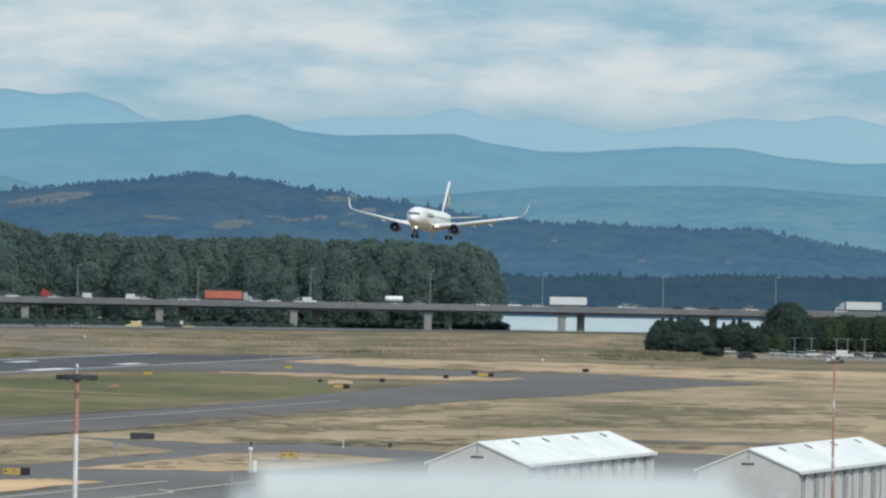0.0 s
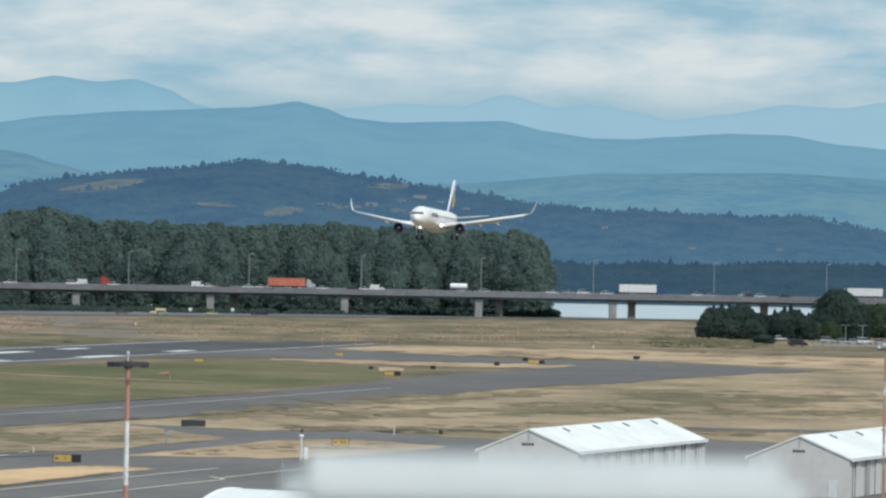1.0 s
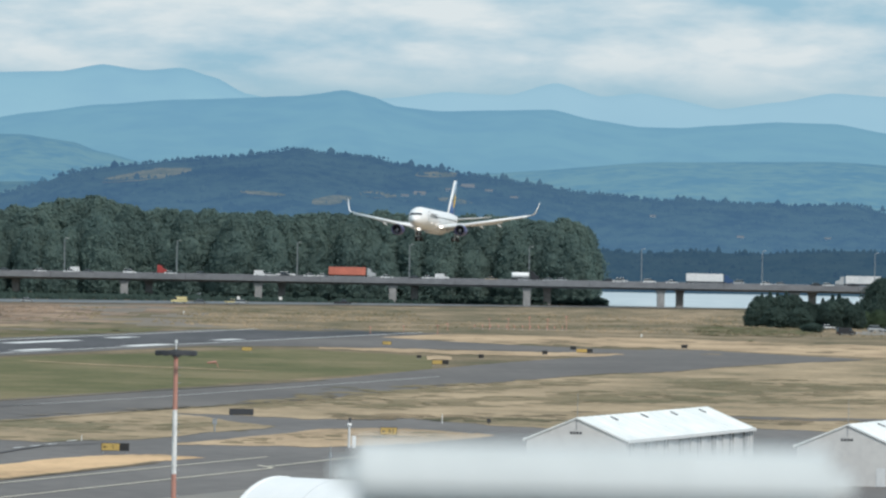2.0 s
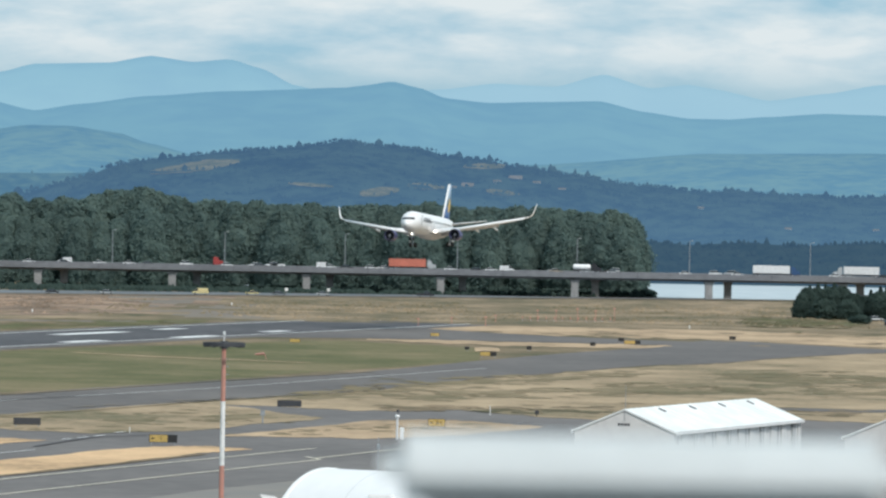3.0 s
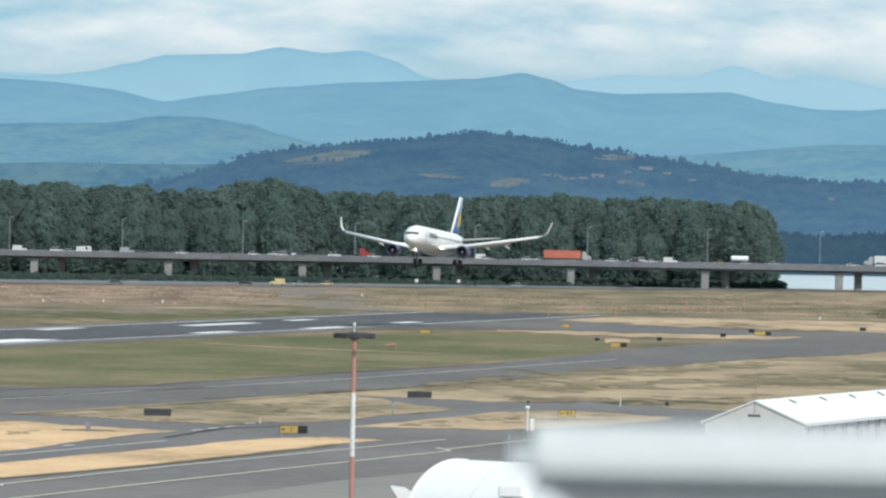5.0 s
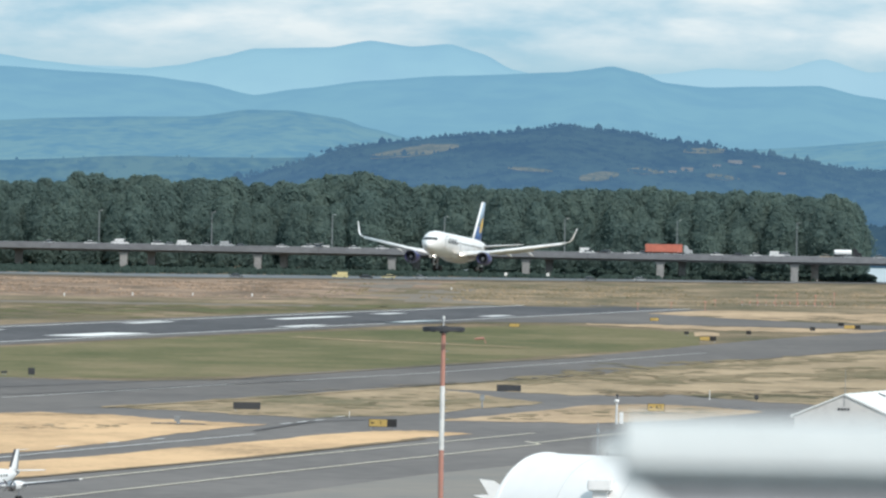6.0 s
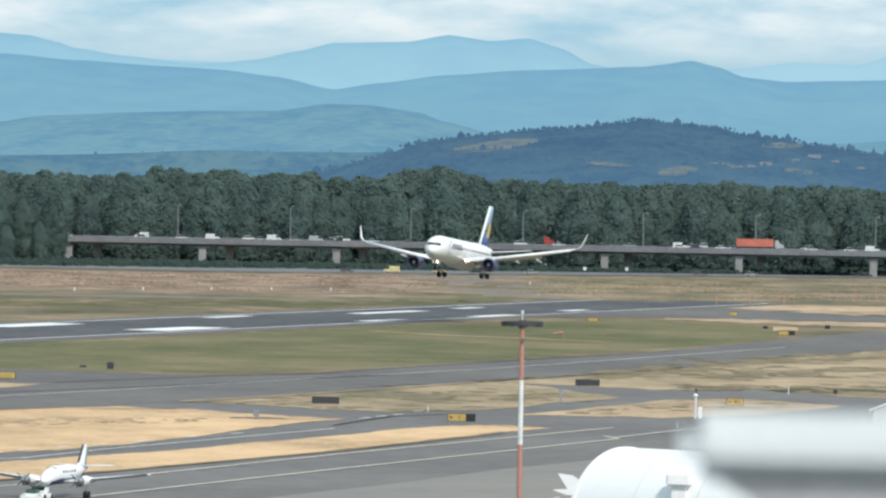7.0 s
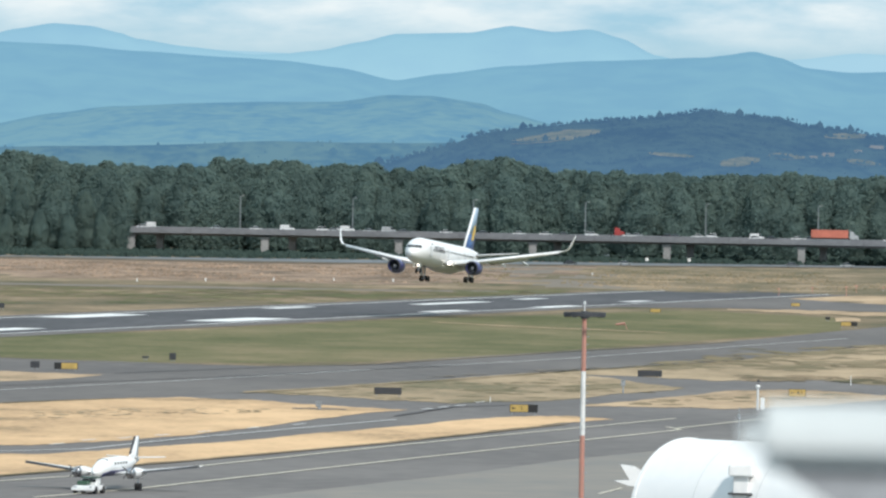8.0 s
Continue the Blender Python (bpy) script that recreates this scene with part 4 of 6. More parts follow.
for x in PIER_X:
    for y, dx in ((BY + 4, 0.0), (BY + 34, 8.2)):
        bm = bmesh.new()
        loft(bm, [[(x + dx + sx * w, y + sy * 2.4, z) for sx, sy in ((-1, -1), (1, -1), (1, 1), (-1, 1))] for w, z in ((1.3, -0.5), (1.3, DECK - 3.6), (1.9, DECK - 2.25))])
        part("pier", bm, M_PIER, bridge)

lamp_t = None
LAMP_X = [-129.1, -169.6, -85.8, -45.5, -2.3, 38.0, 81.0, 121.4, 164.8, 205.3, 248.5]
for x in LAMP_X:
    if lamp_t is None:
        lamp_t = thing("street_lamp", "tall grey steel street lamp on the bridge", "street lamp", "lamps on the bridge", pose(x, BY + 21, DECK - 1.0))
        bm = bmesh.new()
        rod(bm, (0, 0, 0), (0, 0, 13.2), 0.20, 0.11, 8)
        part("pole", bm, M_STEEL, lamp_t)
        bm = bmesh.new()
        rod(bm, (-0.1, 0, 13.1), (0.9, 0, 13.35), 0.09, 0.07, 6)
        part("arm", bm, M_STEEL, lamp_t)
        part("lantern", boxes((0.6, 1.4, -0.2, 0.2, 13.3, 13.46), bevel=0.06), M_GREYW, lamp_t)
    else:
        copy_thing(lamp_t, pose(x, BY + 21, DECK - 1.0))
# beams that carry the lamps between the two decks
for x in LAMP_X:
    part("lamp_bracket", boxes((x - 0.5, x + 0.5, BY + 15.9, BY + 26.1, DECK - 1.3, DECK - 0.98)), M_CONC, bridge)


# ---------------------------------------------------------------- road vehicles
CAR_PAINT = {"white": (0.75, 0.76, 0.76), "silver": (0.45, 0.47, 0.48), "black": (0.03, 0.03, 0.035), "red": (0.36, 0.055, 0.05), "blue": (0.04, 0.09, 0.2), "grey": (0.16, 0.17, 0.18), "cream": (0.72, 0.62, 0.32), "tan": (0.4, 0.34, 0.25), "green": (0.06, 0.12, 0.08)}
PAINTS = {k: mat("car_paint_" + k, c, 0.25, 0.1 if k in ("silver", "grey") else 0.0, scale=1.5, local=True) for k, c in CAR_PAINT.items()}
MOVERS = []            # thing, x at 0 s, metres a second along x, y, z (None: on the levee road)
WHEEL_ME = {}


def wheel(parent, x, y, r, w=0.22):
    """A wheel with its rim, on the axle along y."""
    if (r, w) not in WHEEL_ME:
        bm = bmesh.new()
        rod(bm, (0, -w / 2, 0), (0, w / 2, 0), r, r, 14)
        me = bpy.data.meshes.new("tyre")
        bm.to_mesh(me)
        me.materials.append(M_DARK)
        bm2 = bmesh.new()
        rod(bm2, (0, -w / 2 - 0.015, 0), (0, w / 2 + 0.015, 0), r * 0.58, r * 0.58, 10)
        me2 = bpy.data.meshes.new("rim")
        bm2.to_mesh(me2)
        me2.materials.append(M_METAL)
        WHEEL_ME[(r, w)] = (me, me2)
    me, me2 = WHEEL_ME[(r, w)]
    o = new("wheel", me)
    o.parent = parent
    o.location = (x, y, r)
    q = new("rim", me2)
    q.parent = o
    return o


def car(colour, kind="car", way=1):
    """A road car, nose towards +x when way is 1."""
    long, high, roof0, roof1, label = {"car": (4.6, 1.46, -1.3, 0.6, " saloon car"), "suv": (4.8, 1.8, -2.0, 0.7, " sport utility car"), "van": (5.3, 2.1, -2.5, 1.2, " van"), "pickup": (5.6, 1.85, -0.4, 0.9, " pickup truck")}[kind]
    t = thing("car" if kind != "pickup" else "pickup_truck", colour + label + " driving in traffic", "car" if kind != "pickup" else "truck", "traffic")
    belt = high * 0.58
    bm = bmesh.new()
    side = [(-long / 2, 0.35), (-long / 2, belt * 0.95), (-long / 2 + 0.25, belt), (long / 2 - 0.9, belt * 0.96), (long / 2 - 0.1, belt * 0.75), (long / 2, 0.4)]
    loft(bm, [[(x, y, z) for x, z in side] for y in (-0.86, 0.86)])
    bmesh.ops.bevel(bm, geom=bm.edges[:], offset=0.07, segments=2, affect="EDGES")
    body = part("body", bm, PAINTS[colour], t)
    bm = bmesh.new()
    cab = [(roof0 - (0.5 if kind == "car" else 0.12), belt - 0.02, 0.82), (roof0, high - 0.06, 0.66), (roof1 - 0.1, high - 0.06, 0.66), (roof1 + 0.75, belt - 0.02, 0.82)]
    loft(bm, [[(x, s * w, z) for x, z, w in cab] for s in (-1, 1)])
    part("window", bm, M_GLASS, t)
    bm = bmesh.new()
    loft(bm, [[(x, s * w, z) for x, z, w in ((roof0 - 0.06, high - 0.08, 0.67), (roof0 + 0.05, high, 0.6), (roof1 - 0.15, high, 0.6), (roof1, high - 0.08, 0.67))] for s in (-1, 1)])
    part("roof", bm, PAINTS[colour], t)
    if kind == "van":
        part("cargo_side", boxes((-long / 2 + 0.12, 0.75, -0.87, 0.87, belt - 0.05, high + 0.02), bevel=0.08), PAINTS[colour], t)
    for x in (-long * 0.29, long * 0.31):
        for y in (-0.78, 0.78):
            wheel(t, x, y, 0.33)
    for y in (-0.62, 0.62):
        part("headlight", boxes((long / 2 - 0.12, long / 2 - 0.02, y - 0.17, y + 0.17, 0.58, 0.72), bevel=0.02), M_METAL, t)
        part("tail_light", boxes((-long / 2 - 0.02, -long / 2 + 0.06, y - 0.15, y + 0.15, 0.62, 0.78), bevel=0.02), M_RED, t)
    return t


def truck(paint, cab_paint, label, length=13.4, tank=False, way=1):
    """A tractor with a semi-trailer, nose towards +x; the tractor's nose is 3 m ahead of the trailer."""
    t = thing("lorry", label, "truck", "traffic")
    if tank:
        bm = bmesh.new()
        loft(bm, [[(x, 1.15 * k * math.cos(a * math.pi / 8), 2.15 + 1.0 * k * math.sin(a * math.pi / 8)) for a in range(16)] for x, k in ((-length, 0.8), (-length + 0.3, 1), (-0.3, 1), (0, 0.8))])
        part("tank", bm, paint, t, smooth=False)
    else:
        part("trailer", boxes((-length, 0, -1.28, 1.28, 1.15, 3.95), bevel=0.05), paint, t)
        bm = bmesh.new()
        for k in range(int(length / 1.2)):
            box(bm, -length + 0.5 + 1.2 * k, -length + 0.56 + 1.2 * k, -1.3, 1.3, 1.2, 3.9)
        part("trailer_rib", bm, paint, t)
    part("chassis", boxes((-length, 2.8, -0.45, 0.45, 0.75, 1.12)), M_DARK, t)
    bm = bmesh.new()
    loft(bm, [[(x, y, z) for x, z in ((0.5, 0.6), (0.5, 3.6), (1.0, 3.75), (2.0, 3.2), (2.25, 2.3), (3.6, 1.95), (3.75, 0.6))] for y in (-1.15, 1.15)])
    bmesh.ops.bevel(bm, geom=bm.edges[:], offset=0.08, segments=2, affect="EDGES")
    cab = part("cab", bm, cab_paint, t)
    bm = bmesh.new()
    loft(bm, [[(x, y, z) for x, z in ((2.02, 3.15), (2.08, 3.16), (2.32, 2.36), (2.26, 2.34))] for y in (-0.95, 0.95)])
    part("windscreen", bm, M_GLASS, cab)
    for x in (-length + 1.1, -length + 2.4, -0.4, 0.9, 2.9):
        for y in (-1.05, 1.05):
            wheel(t, x, y, 0.5, 0.35)
    return t


def drive(ob, x0, speed, lane_y, z, face):
    ob.matrix_basis = pose(x0, lane_y, crest(x0) + 0.31 if z is None else z, 0, 0, 0 if face > 0 else 180)
    MOVERS.append((ob, x0, speed, lane_y, z, 0 if face > 0 else 180))


LANES = {1: BY + 3.2, 2: BY + 6.8, 3: BY + 10.4, 4: BY + 13.4, -1: BY + 29.5, -2: BY + 33.5, -3: BY + 37.0}
orange = truck(M_ORANGE, PAINTS["silver"], "orange-red semi-trailer truck with a silver cab on the bridge", 13.2)
drive(orange, 13.4, 4.4, LANES[2], DECK, 1)
drive(truck(PAINTS["white"], PAINTS["blue"], "white semi-trailer truck with a blue cab on the bridge", 13.2), 136.6, 6.7, LANES[2], DECK, 1)
drive(truck(PAINTS["white"], PAINTS["silver"], "white semi-trailer truck with a pale cab on the bridge", 12.8), 172.7 + 58.7, -18.0, LANES[-1], DECK, -1)
drive(truck(M_WHITE, PAINTS["black"], "small white tanker truck with a dark cab on the bridge", 6.2, True), 70.9, 4.9, LANES[3], DECK, 1)
tractor = thing("lorry_tractor", "red truck tractor without a trailer on the bridge", "truck", "traffic")
bm = bmesh.new()
loft(bm, [[(x, y, z) for x, z in ((-1.2, 0.6), (-1.2, 3.2), (-0.7, 3.5), (0.6, 3.1), (0.95, 2.2), (2.3, 1.9), (2.45, 0.6))] for y in (-1.15, 1.15)])
bmesh.ops.bevel(bm, geom=bm.edges[:], offset=0.08, segments=2, affect="EDGES")
part("cab", bm, PAINTS["red"], tractor)
part("chassis", boxes((-3.6, 2.0, -0.45, 0.45, 0.7, 1.05)), M_DARK, tractor)
for x in (-3.0, -1.8, 1.6):
    for y in (-1.05, 1.05):
        wheel(tractor, x, y, 0.5, 0.35)
drive(tractor, -56.8, 2.9, LANES[2], DECK, 1)
# x at 0 s, speed, lane, kind, colour
for x0, v, lane, kind, colour in (
        (-68.4, 3.2, 2, "suv", "white"), (-53.3, 3.0, 1, "car", "white"), (-44.7, 4.0, 3, "car", "grey"),
        (-25.5, 5.2, 3, "van", "white"), (-21.3, 4.6, 1, "car", "white"), (-15.5, 4.6, 1, "car", "black"),
        (-7.0, 4.7, 1, "car", "white"), (-2.2, 4.7, 3, "car", "white"), (18.6, 5.6, 1, "car", "white"),
        (29.9, 5.0, 1, "car", "black"), (33.9, 5.4, 2, "car", "white"), (37.6, 6.0, 3, "van", "white"),
        (55.1, 6.0, 1, "car", "tan"), (68.6, 5.2, 1, "car", "silver"), (76.7, 5.6, 2, "car", "silver"),
        (99.5, 6.6, 1, "car", "white"), (111.0, 6.4, 2, "suv", "white"), (119.3, 6.2, 1, "car", "white"),
        (151.1, 7.4, 3, "car", "white"), (156.1, 7.2, 1, "car", "silver"), (169.3, 7.0, 1, "car", "black"),
        (173.7, 7.0, 2, "car", "white"), (181.8, 7.4, 1, "car", "black"), (196.0, 7.4, 1, "car", "white"),
        (227.6, 7.6, 1, "car", "white")):
    drive(car(colour, kind), x0, v, LANES[lane], DECK, 1)
# x at 8 s, speed, lane, kind, colour
for x8, v, lane, kind, colour in (
        (-203.5, 5.0, 2, "car", "white"), (-176.7, 4.6, 1, "car", "silver"), (-162.6, 4.4, 1, "car", "white"),
        (-151.8, 4.4, 2, "van", "white"), (-138.9, 4.3, 2, "suv", "white"), (-134.9, 4.0, 1, "car", "silver"),
        (-130.4, 4.0, 3, "van", "white"), (-122.1, 3.9, 1, "car", "silver"), (-115.5, 3.7, 2, "van", "silver"),
        (-109.8, 3.9, 1, "car", "grey"), (-94.8, 4.0, 1, "car", "white"), (-81.5, 4.2, 2, "car", "grey"),
        (-68.6, 4.2, 1, "car", "white"), (-59.3, 4.0, 2, "car", "white"), (-52.5, 4.0, 1, "car", "grey"),
        (-222.3, 5.0, 1, "car", "white"), (-234.5, 5.0, 2, "suv", "silver")):
    drive(car(colour, kind), x8 - 8 * v, v, LANES[lane], DECK, 1)
# the other carriageway: x at the time given
for tt, xt, v, lane, kind, colour in (
        (3.5, -39.3, -21.0, -1, "suv", "white"), (1.5, 4.8, -21.0, -1, "pickup", "white"), (6.5, -105.0, -20.0, -2, "car", "white"),
        (0.0, 132.7, -20.0, -1, "car", "silver"), (4.5, 64.7, -20.0, -2, "car", "white"), (4.5, -133.1, -20.0, -1, "van", "white"),
        (6.5, 15.3, -21.0, -1, "car", "black"), (8.0, 36.7, -20.0, -2, "suv", "silver"), (1.5, 123.1, -19.0, -2, "suv", "white")):
    drive(car(colour, kind), xt - tt * v, v, LANES[lane], DECK, -1)
# the road on the levee
for tt, xt, v, yy, kind, colour in (
        (0.0, -22.6, -8.6, 2510, "van", "cream"), (0.0, -5.2, -8.9, 2510, "car", "cream"), (0.0, -52.4, 9.8, 2504, "car", "grey"),
        (0.0, -40.4, 10.5, 2504, "car", "silver"), (0.0, -9.6, 11.2, 2504, "pickup", "black"), (3.0, -78.2, 10.1, 2504, "car", "silver"),
        (3.0, -95.7, 10.1, 2504, "car", "black"), (4.5, -122.3, 10.1, 2504, "car", "grey")):
    drive(car(colour, kind), xt - tt * v, v, yy, None, 1 if v >= 0 else -1)


# ---------------------------------------------------------------- airliner
def wing_panel(parent, name, sections, material, label=""):
    bm = bmesh.new()
    loft(bm, sections)
    return part(name, bm, material, parent, label, True)


def airliner():
    """A wide-body twin jet; nose at the origin, tail along +y, 55 m long."""
    p = thing("airliner", "white twin-engine airliner with blue and yellow tail, landing gear down", "airplane")
    bm = bmesh.new()
    R = 2.6
    prof = ((0.0, 0.12, -0.75), (0.35, 0.62, -0.70), (1.0, 1.12, -0.58), (2.0, 1.62, -0.40), (3.3, 2.08, -0.2), (5.0, 2.42, -0.05), (7.0, 2.58, 0), (9.0, R, 0), (36.0, R, 0), (40, 2.5, 0.12), (44, 2.1, 0.5), (48, 1.5, 0.95), (51.5, 0.9, 1.35), (54.0, 0.35, 1.6))
    loft(bm, [ring_xz(y, r * 0.97, r * 1.04, cz, seg=36) for y, r, cz in prof])
    body = part("fuselage", bm, M_WHITE, p, "white painted fuselage", True)
    # cockpit windows
    def skin(y, z):
        """Half width of the fuselage at height z of the section at y."""
        for (y0, r0, c0), (y1, r1, c1) in zip(prof, prof[1:]):
            if y0 <= y <= y1:
                f = (y - y0) / (y1 - y0)
                rr, cc = r0 + (r1 - r0) * f, c0 + (c1 - c0) * f
                return 0.97 * rr * math.sqrt(max(0.0, 1 - ((z - cc) / (1.04 * rr)) ** 2))
        return 0.0
    for sx in (-1, 1):
        for (ya, yb), (yc, yd) in zip(((1.02, 1.10), (1.14, 1.6), (1.66, 2.5)), ((1.72, 1.78), (1.80, 2.15), (2.2, 2.75))):
            quad = [(sx * (skin(y, z) * 1.03 + 0.02), y - 0.05, z) for y, z in ((ya, 0.42), (yb, 0.42), (yd, 1.0), (yc, 1.0))]
            bm = bmesh.new()
            loft(bm, [quad, [(x * 0.85, y + 0.25, z - 0.1) for x, y, z in quad]])
            part("cockpit_window", bm, M_GLASS, p)
        pane = [(sx * 0.03, 0.76, 0.42), (sx * (skin(1.0, 0.42) * 1.03 + 0.02), 0.95, 0.42), (sx * (skin(1.7, 1.0) * 1.03 + 0.02), 1.66, 1.0), (sx * 0.03, 1.5, 1.0)]
        bm = bmesh.new()
        loft(bm, [pane, [(x * 0.85, y + 0.25, z - 0.1) for x, y, z in pane]])
        part("cockpit_window", bm, M_GLASS, p)
    # cabin windows
    wm = None
    for sx in (-1, 1):
        for k in range(40):
            y = 8.6 + k * 0.83
            if wm is None:
                b2 = boxes((-0.03, 0.03, -0.13, 0.13, -0.2, 0.2), bevel=0.02)
                wm = bpy.data.meshes.new("cabin_window")
                b2.to_mesh(wm)
                b2.free()
                wm.materials.append(M_GLASS)
            o = new("cabin_window", wm)
            o.parent = body
            o.location = (sx * 2.5, y, 0.55)
    for sx in (-1, 1):
        for y in (6.2, 33.5, 20.0):
            part("cabin_door", boxes((sx * 2.47 - 0.06, sx * 2.47 + 0.06, y, y + 1.05, -0.85, 1.0), bevel=0.03), M_GREYW, body)
    # lettering on the side as plain bars, a tall one and five lower ones
    for sx in (-1, 1):
        for k in range(6):
            y0, z0, z1 = 8.6 + k * 1.55, 0.15, (1.65 if k == 0 else 1.2)
            bm = bmesh.new()
            for ya, yb, za, zb in ((y0, y0 + 0.3, z0, z1), (y0 + 0.85, y0 + 1.15, z0, z1), (y0 + 0.3, y0 + 0.85, z0, z0 + 0.22), (y0 + 0.3, y0 + 0.85, z1 - 0.22, z1)):
                loft(bm, [[(sx * (skin(10, z) + d), y, z) for y, z in ((ya, za), (yb, za), (yb, zb), (ya, zb))] for d in (-0.05, 0.05)])
            part("lettering", bm, M_CHAR, body, "dark grey lettering bar")
    # belly fairing
    bm = bmesh.new()
    loft(bm, [ring_xz(y, 2.3 * k, 1.3 * k, -1.9 - 0.1 * k, seg=20) for y, k in ((18, 0.3), (20, 0.8), (23, 1.08), (31, 1.08), (35, 0.75), (38, 0.2))])
    part("belly_fairing", bm, M_GREYW, p, "", True)
    # wings, flaps, winglets, engines
    for sx in (-1, 1):
        secs = []
        for x, y, z, c in ((1.8, 19.0, -1.75, 10.8), (7.9, 23.1, -1.1, 7.3), (14.5, 27.7, 0.0, 4.9), (20.0, 31.4, 1.2, 3.1), (23.2, 33.6, 2.1, 2.15)):
            secs.append(foil(sx * x, y, z, c, 0.13))
        wing = wing_panel(p, "wing", secs, M_WHITE, "pale grey swept wing with flaps out")
        wl_s = []
        for x, y, z, c, up in ((23.2, 33.6, 2.1, 2.1, (0, 0, 1)), (23.8, 34.1, 2.4, 1.9, (-sx * 0.6, 0, 0.8)), (24.2, 34.6, 3.0, 1.7, (-sx, 0, 0.35)), (24.6, 35.6, 4.3, 1.25, (-sx, 0, 0.22)), (24.9, 36.6, 5.5, 0.7, (-sx, 0, 0.2))):
            wl_s.append(foil(sx * x, y, z, c, 0.10, up))
        wing_panel(wing, "winglet", wl_s, M_WHITE, "white upturned winglet")
        for x0, x1, y0, y1, z0, z1, ch in ((2.4, 7.2, 28.9, 29.6, -1.95, -1.4, 1.7), (8.6, 16.2, 30.0, 32.2, -0.95, 0.2, 1.0)):
            fl = []
            for f in (0, 1):
                x, y, z = x0 + (x1 - x0) * f, y0 + (y1 - y0) * f, z0 + (z1 - z0) * f
                fl.append([(sx * x, y, z + 0.22), (sx * x, y + ch * 0.5, z - 0.1), (sx * x, y + ch, z - ch * 0.32), (sx * x, y + ch * 0.45, z - 0.28), (sx * x, y, z - 0.12)])
            wing_panel(wing, "flap", fl, M_GREYW)
        sl = []
        for x, y, z in ((3.2, 19.8, -1.85), (22.5, 32.9, 1.85)):
            sl.append([(sx * x, y - 0.35, z - 0.32), (sx * x, y + 0.1, z + 0.12), (sx * x, y + 0.55, z + 0.3), (sx * x, y + 0.35, z - 0.05)])
        wing_panel(wing, "slat", sl, M_WHITE)
        for x in (4.4, 10.6, 14.8):
            bm = bmesh.new()
            yy = 20.2 + x * 0.62
            loft(bm, [ring_xz(yy + d, 0.2 * k, 0.24 * k, -1.95 + x * 0.1 - dz * 0.5, sx * x, seg=10) for d, k, dz in ((3.0, 0.3, 0), (5, 1, 0.1), (7.5, 1, 0.4), (9.5, 0.2, 0.9))])
            part("flap_fairing", bm, M_GREYW, wing, "", True)
        ex, ez = sx * 8.1, -2.6
        bm = bmesh.new()
        outer = [(17.6, 1.22), (17.75, 1.34), (18.4, 1.43), (20.1, 1.45), (22.1, 1.25), (23.0, 1.02)]
        inner = [(22.95, 0.9), (19.6, 1.08), (18.6, 1.12), (17.8, 1.12)]
        loft(bm, [ring_xz(y, r, r, ez, ex, 28) for y, r in outer + inner + outer[:1]], caps=False)
        nac = part("engine", bm, M_NAVY, p, "dark navy engine nacelle", True)
        bm = bmesh.new()
        loft(bm, [ring_xz(y, r, r, ez, ex, 28) for y, r in ((17.76, 1.14), (17.58, 1.2), (17.59, 1.26), (17.8, 1.37))], caps=False)
        part("intake_lip", bm, M_CHAR, nac, "dark intake lip", True)
        bm = bmesh.new()
        for k in range(24):
            a = 2 * math.pi * k / 24
            ca, sa = math.cos(a), math.sin(a)
            q = [(ex + ca * 0.3 - sa * 0.03, 18.7, ez + sa * 0.3 + ca * 0.03), (ex + ca * 1.1 - sa * 0.13, 18.62, ez + sa * 1.1 + ca * 0.13), (ex + ca * 1.1 + sa * 0.13, 18.84, ez + sa * 1.1 - ca * 0.13), (ex + ca * 0.3 + sa * 0.05, 18.85, ez + sa * 0.3 - ca * 0.05)]
            bm.faces.new([bm.verts.new(v) for v in q])
        part("fan_blades", bm, M_CHAR, nac)
        bm = bmesh.new()
        loft(bm, [ring_xz(y, r, r, ez, ex, 16) for y, r in ((18.2, 0.03), (18.4, 0.18), (18.75, 0.34), (19.0, 0.34))])
        part("spinner", bm, M_GREYW, nac, "", True)
        bm = bmesh.new()
        loft(bm, [ring_xz(y, r, r, ez, ex, 20) for y, r in ((22.2, 0.8), (23.8, 0.62), (24.9, 0.25))])
        part("exhaust_cone", bm, M_METAL, nac, "", True)
        bm = bmesh.new()
        loft(bm, [[(ex - 0.22, y0, z), (ex + 0.22, y0, z), (ex + 0.22, y1, z), (ex - 0.22, y1, z)] for z, y0, y1 in ((-1.7, 19.2, 23.4), (-1.15, 22.1, 25.8))])
        part("pylon", bm, M_GREYW, p)
        part("landing_light", boxes((sx * 2.95 - 0.24, sx * 2.95 + 0.24, 19.45, 19.7, -2.0, -1.62), bevel=0.05), M_LAMP, wing, "lit landing light in the wing root")
        # tailplane
        wing_panel(p, "tailplane", [foil(sx * x, y, z, c, 0.1) for x, y, z, c in ((1.0, 45.4, 1.1, 5.6), (9.3, 51.0, 2.1, 1.9))], M_GREYW)
    # fin in bands: white root, blue, gold, blue top
    zz = ((1.8, 41.6, 9.0), (3.6, 43.4, 7.6), (5.6, 45.2, 6.3))
    fin = wing_panel(p, "fin", [foil(0, y, z, c, 0.085, (1, 0, 0)) for z, y, c in zz], M_BLUE, "blue tail fin with a yellow emblem")
    wing_panel(fin, "fin_tip", [foil(0, y, z, c, 0.085, (1, 0, 0)) for z, y, c in ((5.6, 45.2, 6.3), (8.6, 48.0, 4.6), (11.3, 50.4, 3.2))], M_PALEBLUE, "pale blue upper fin")
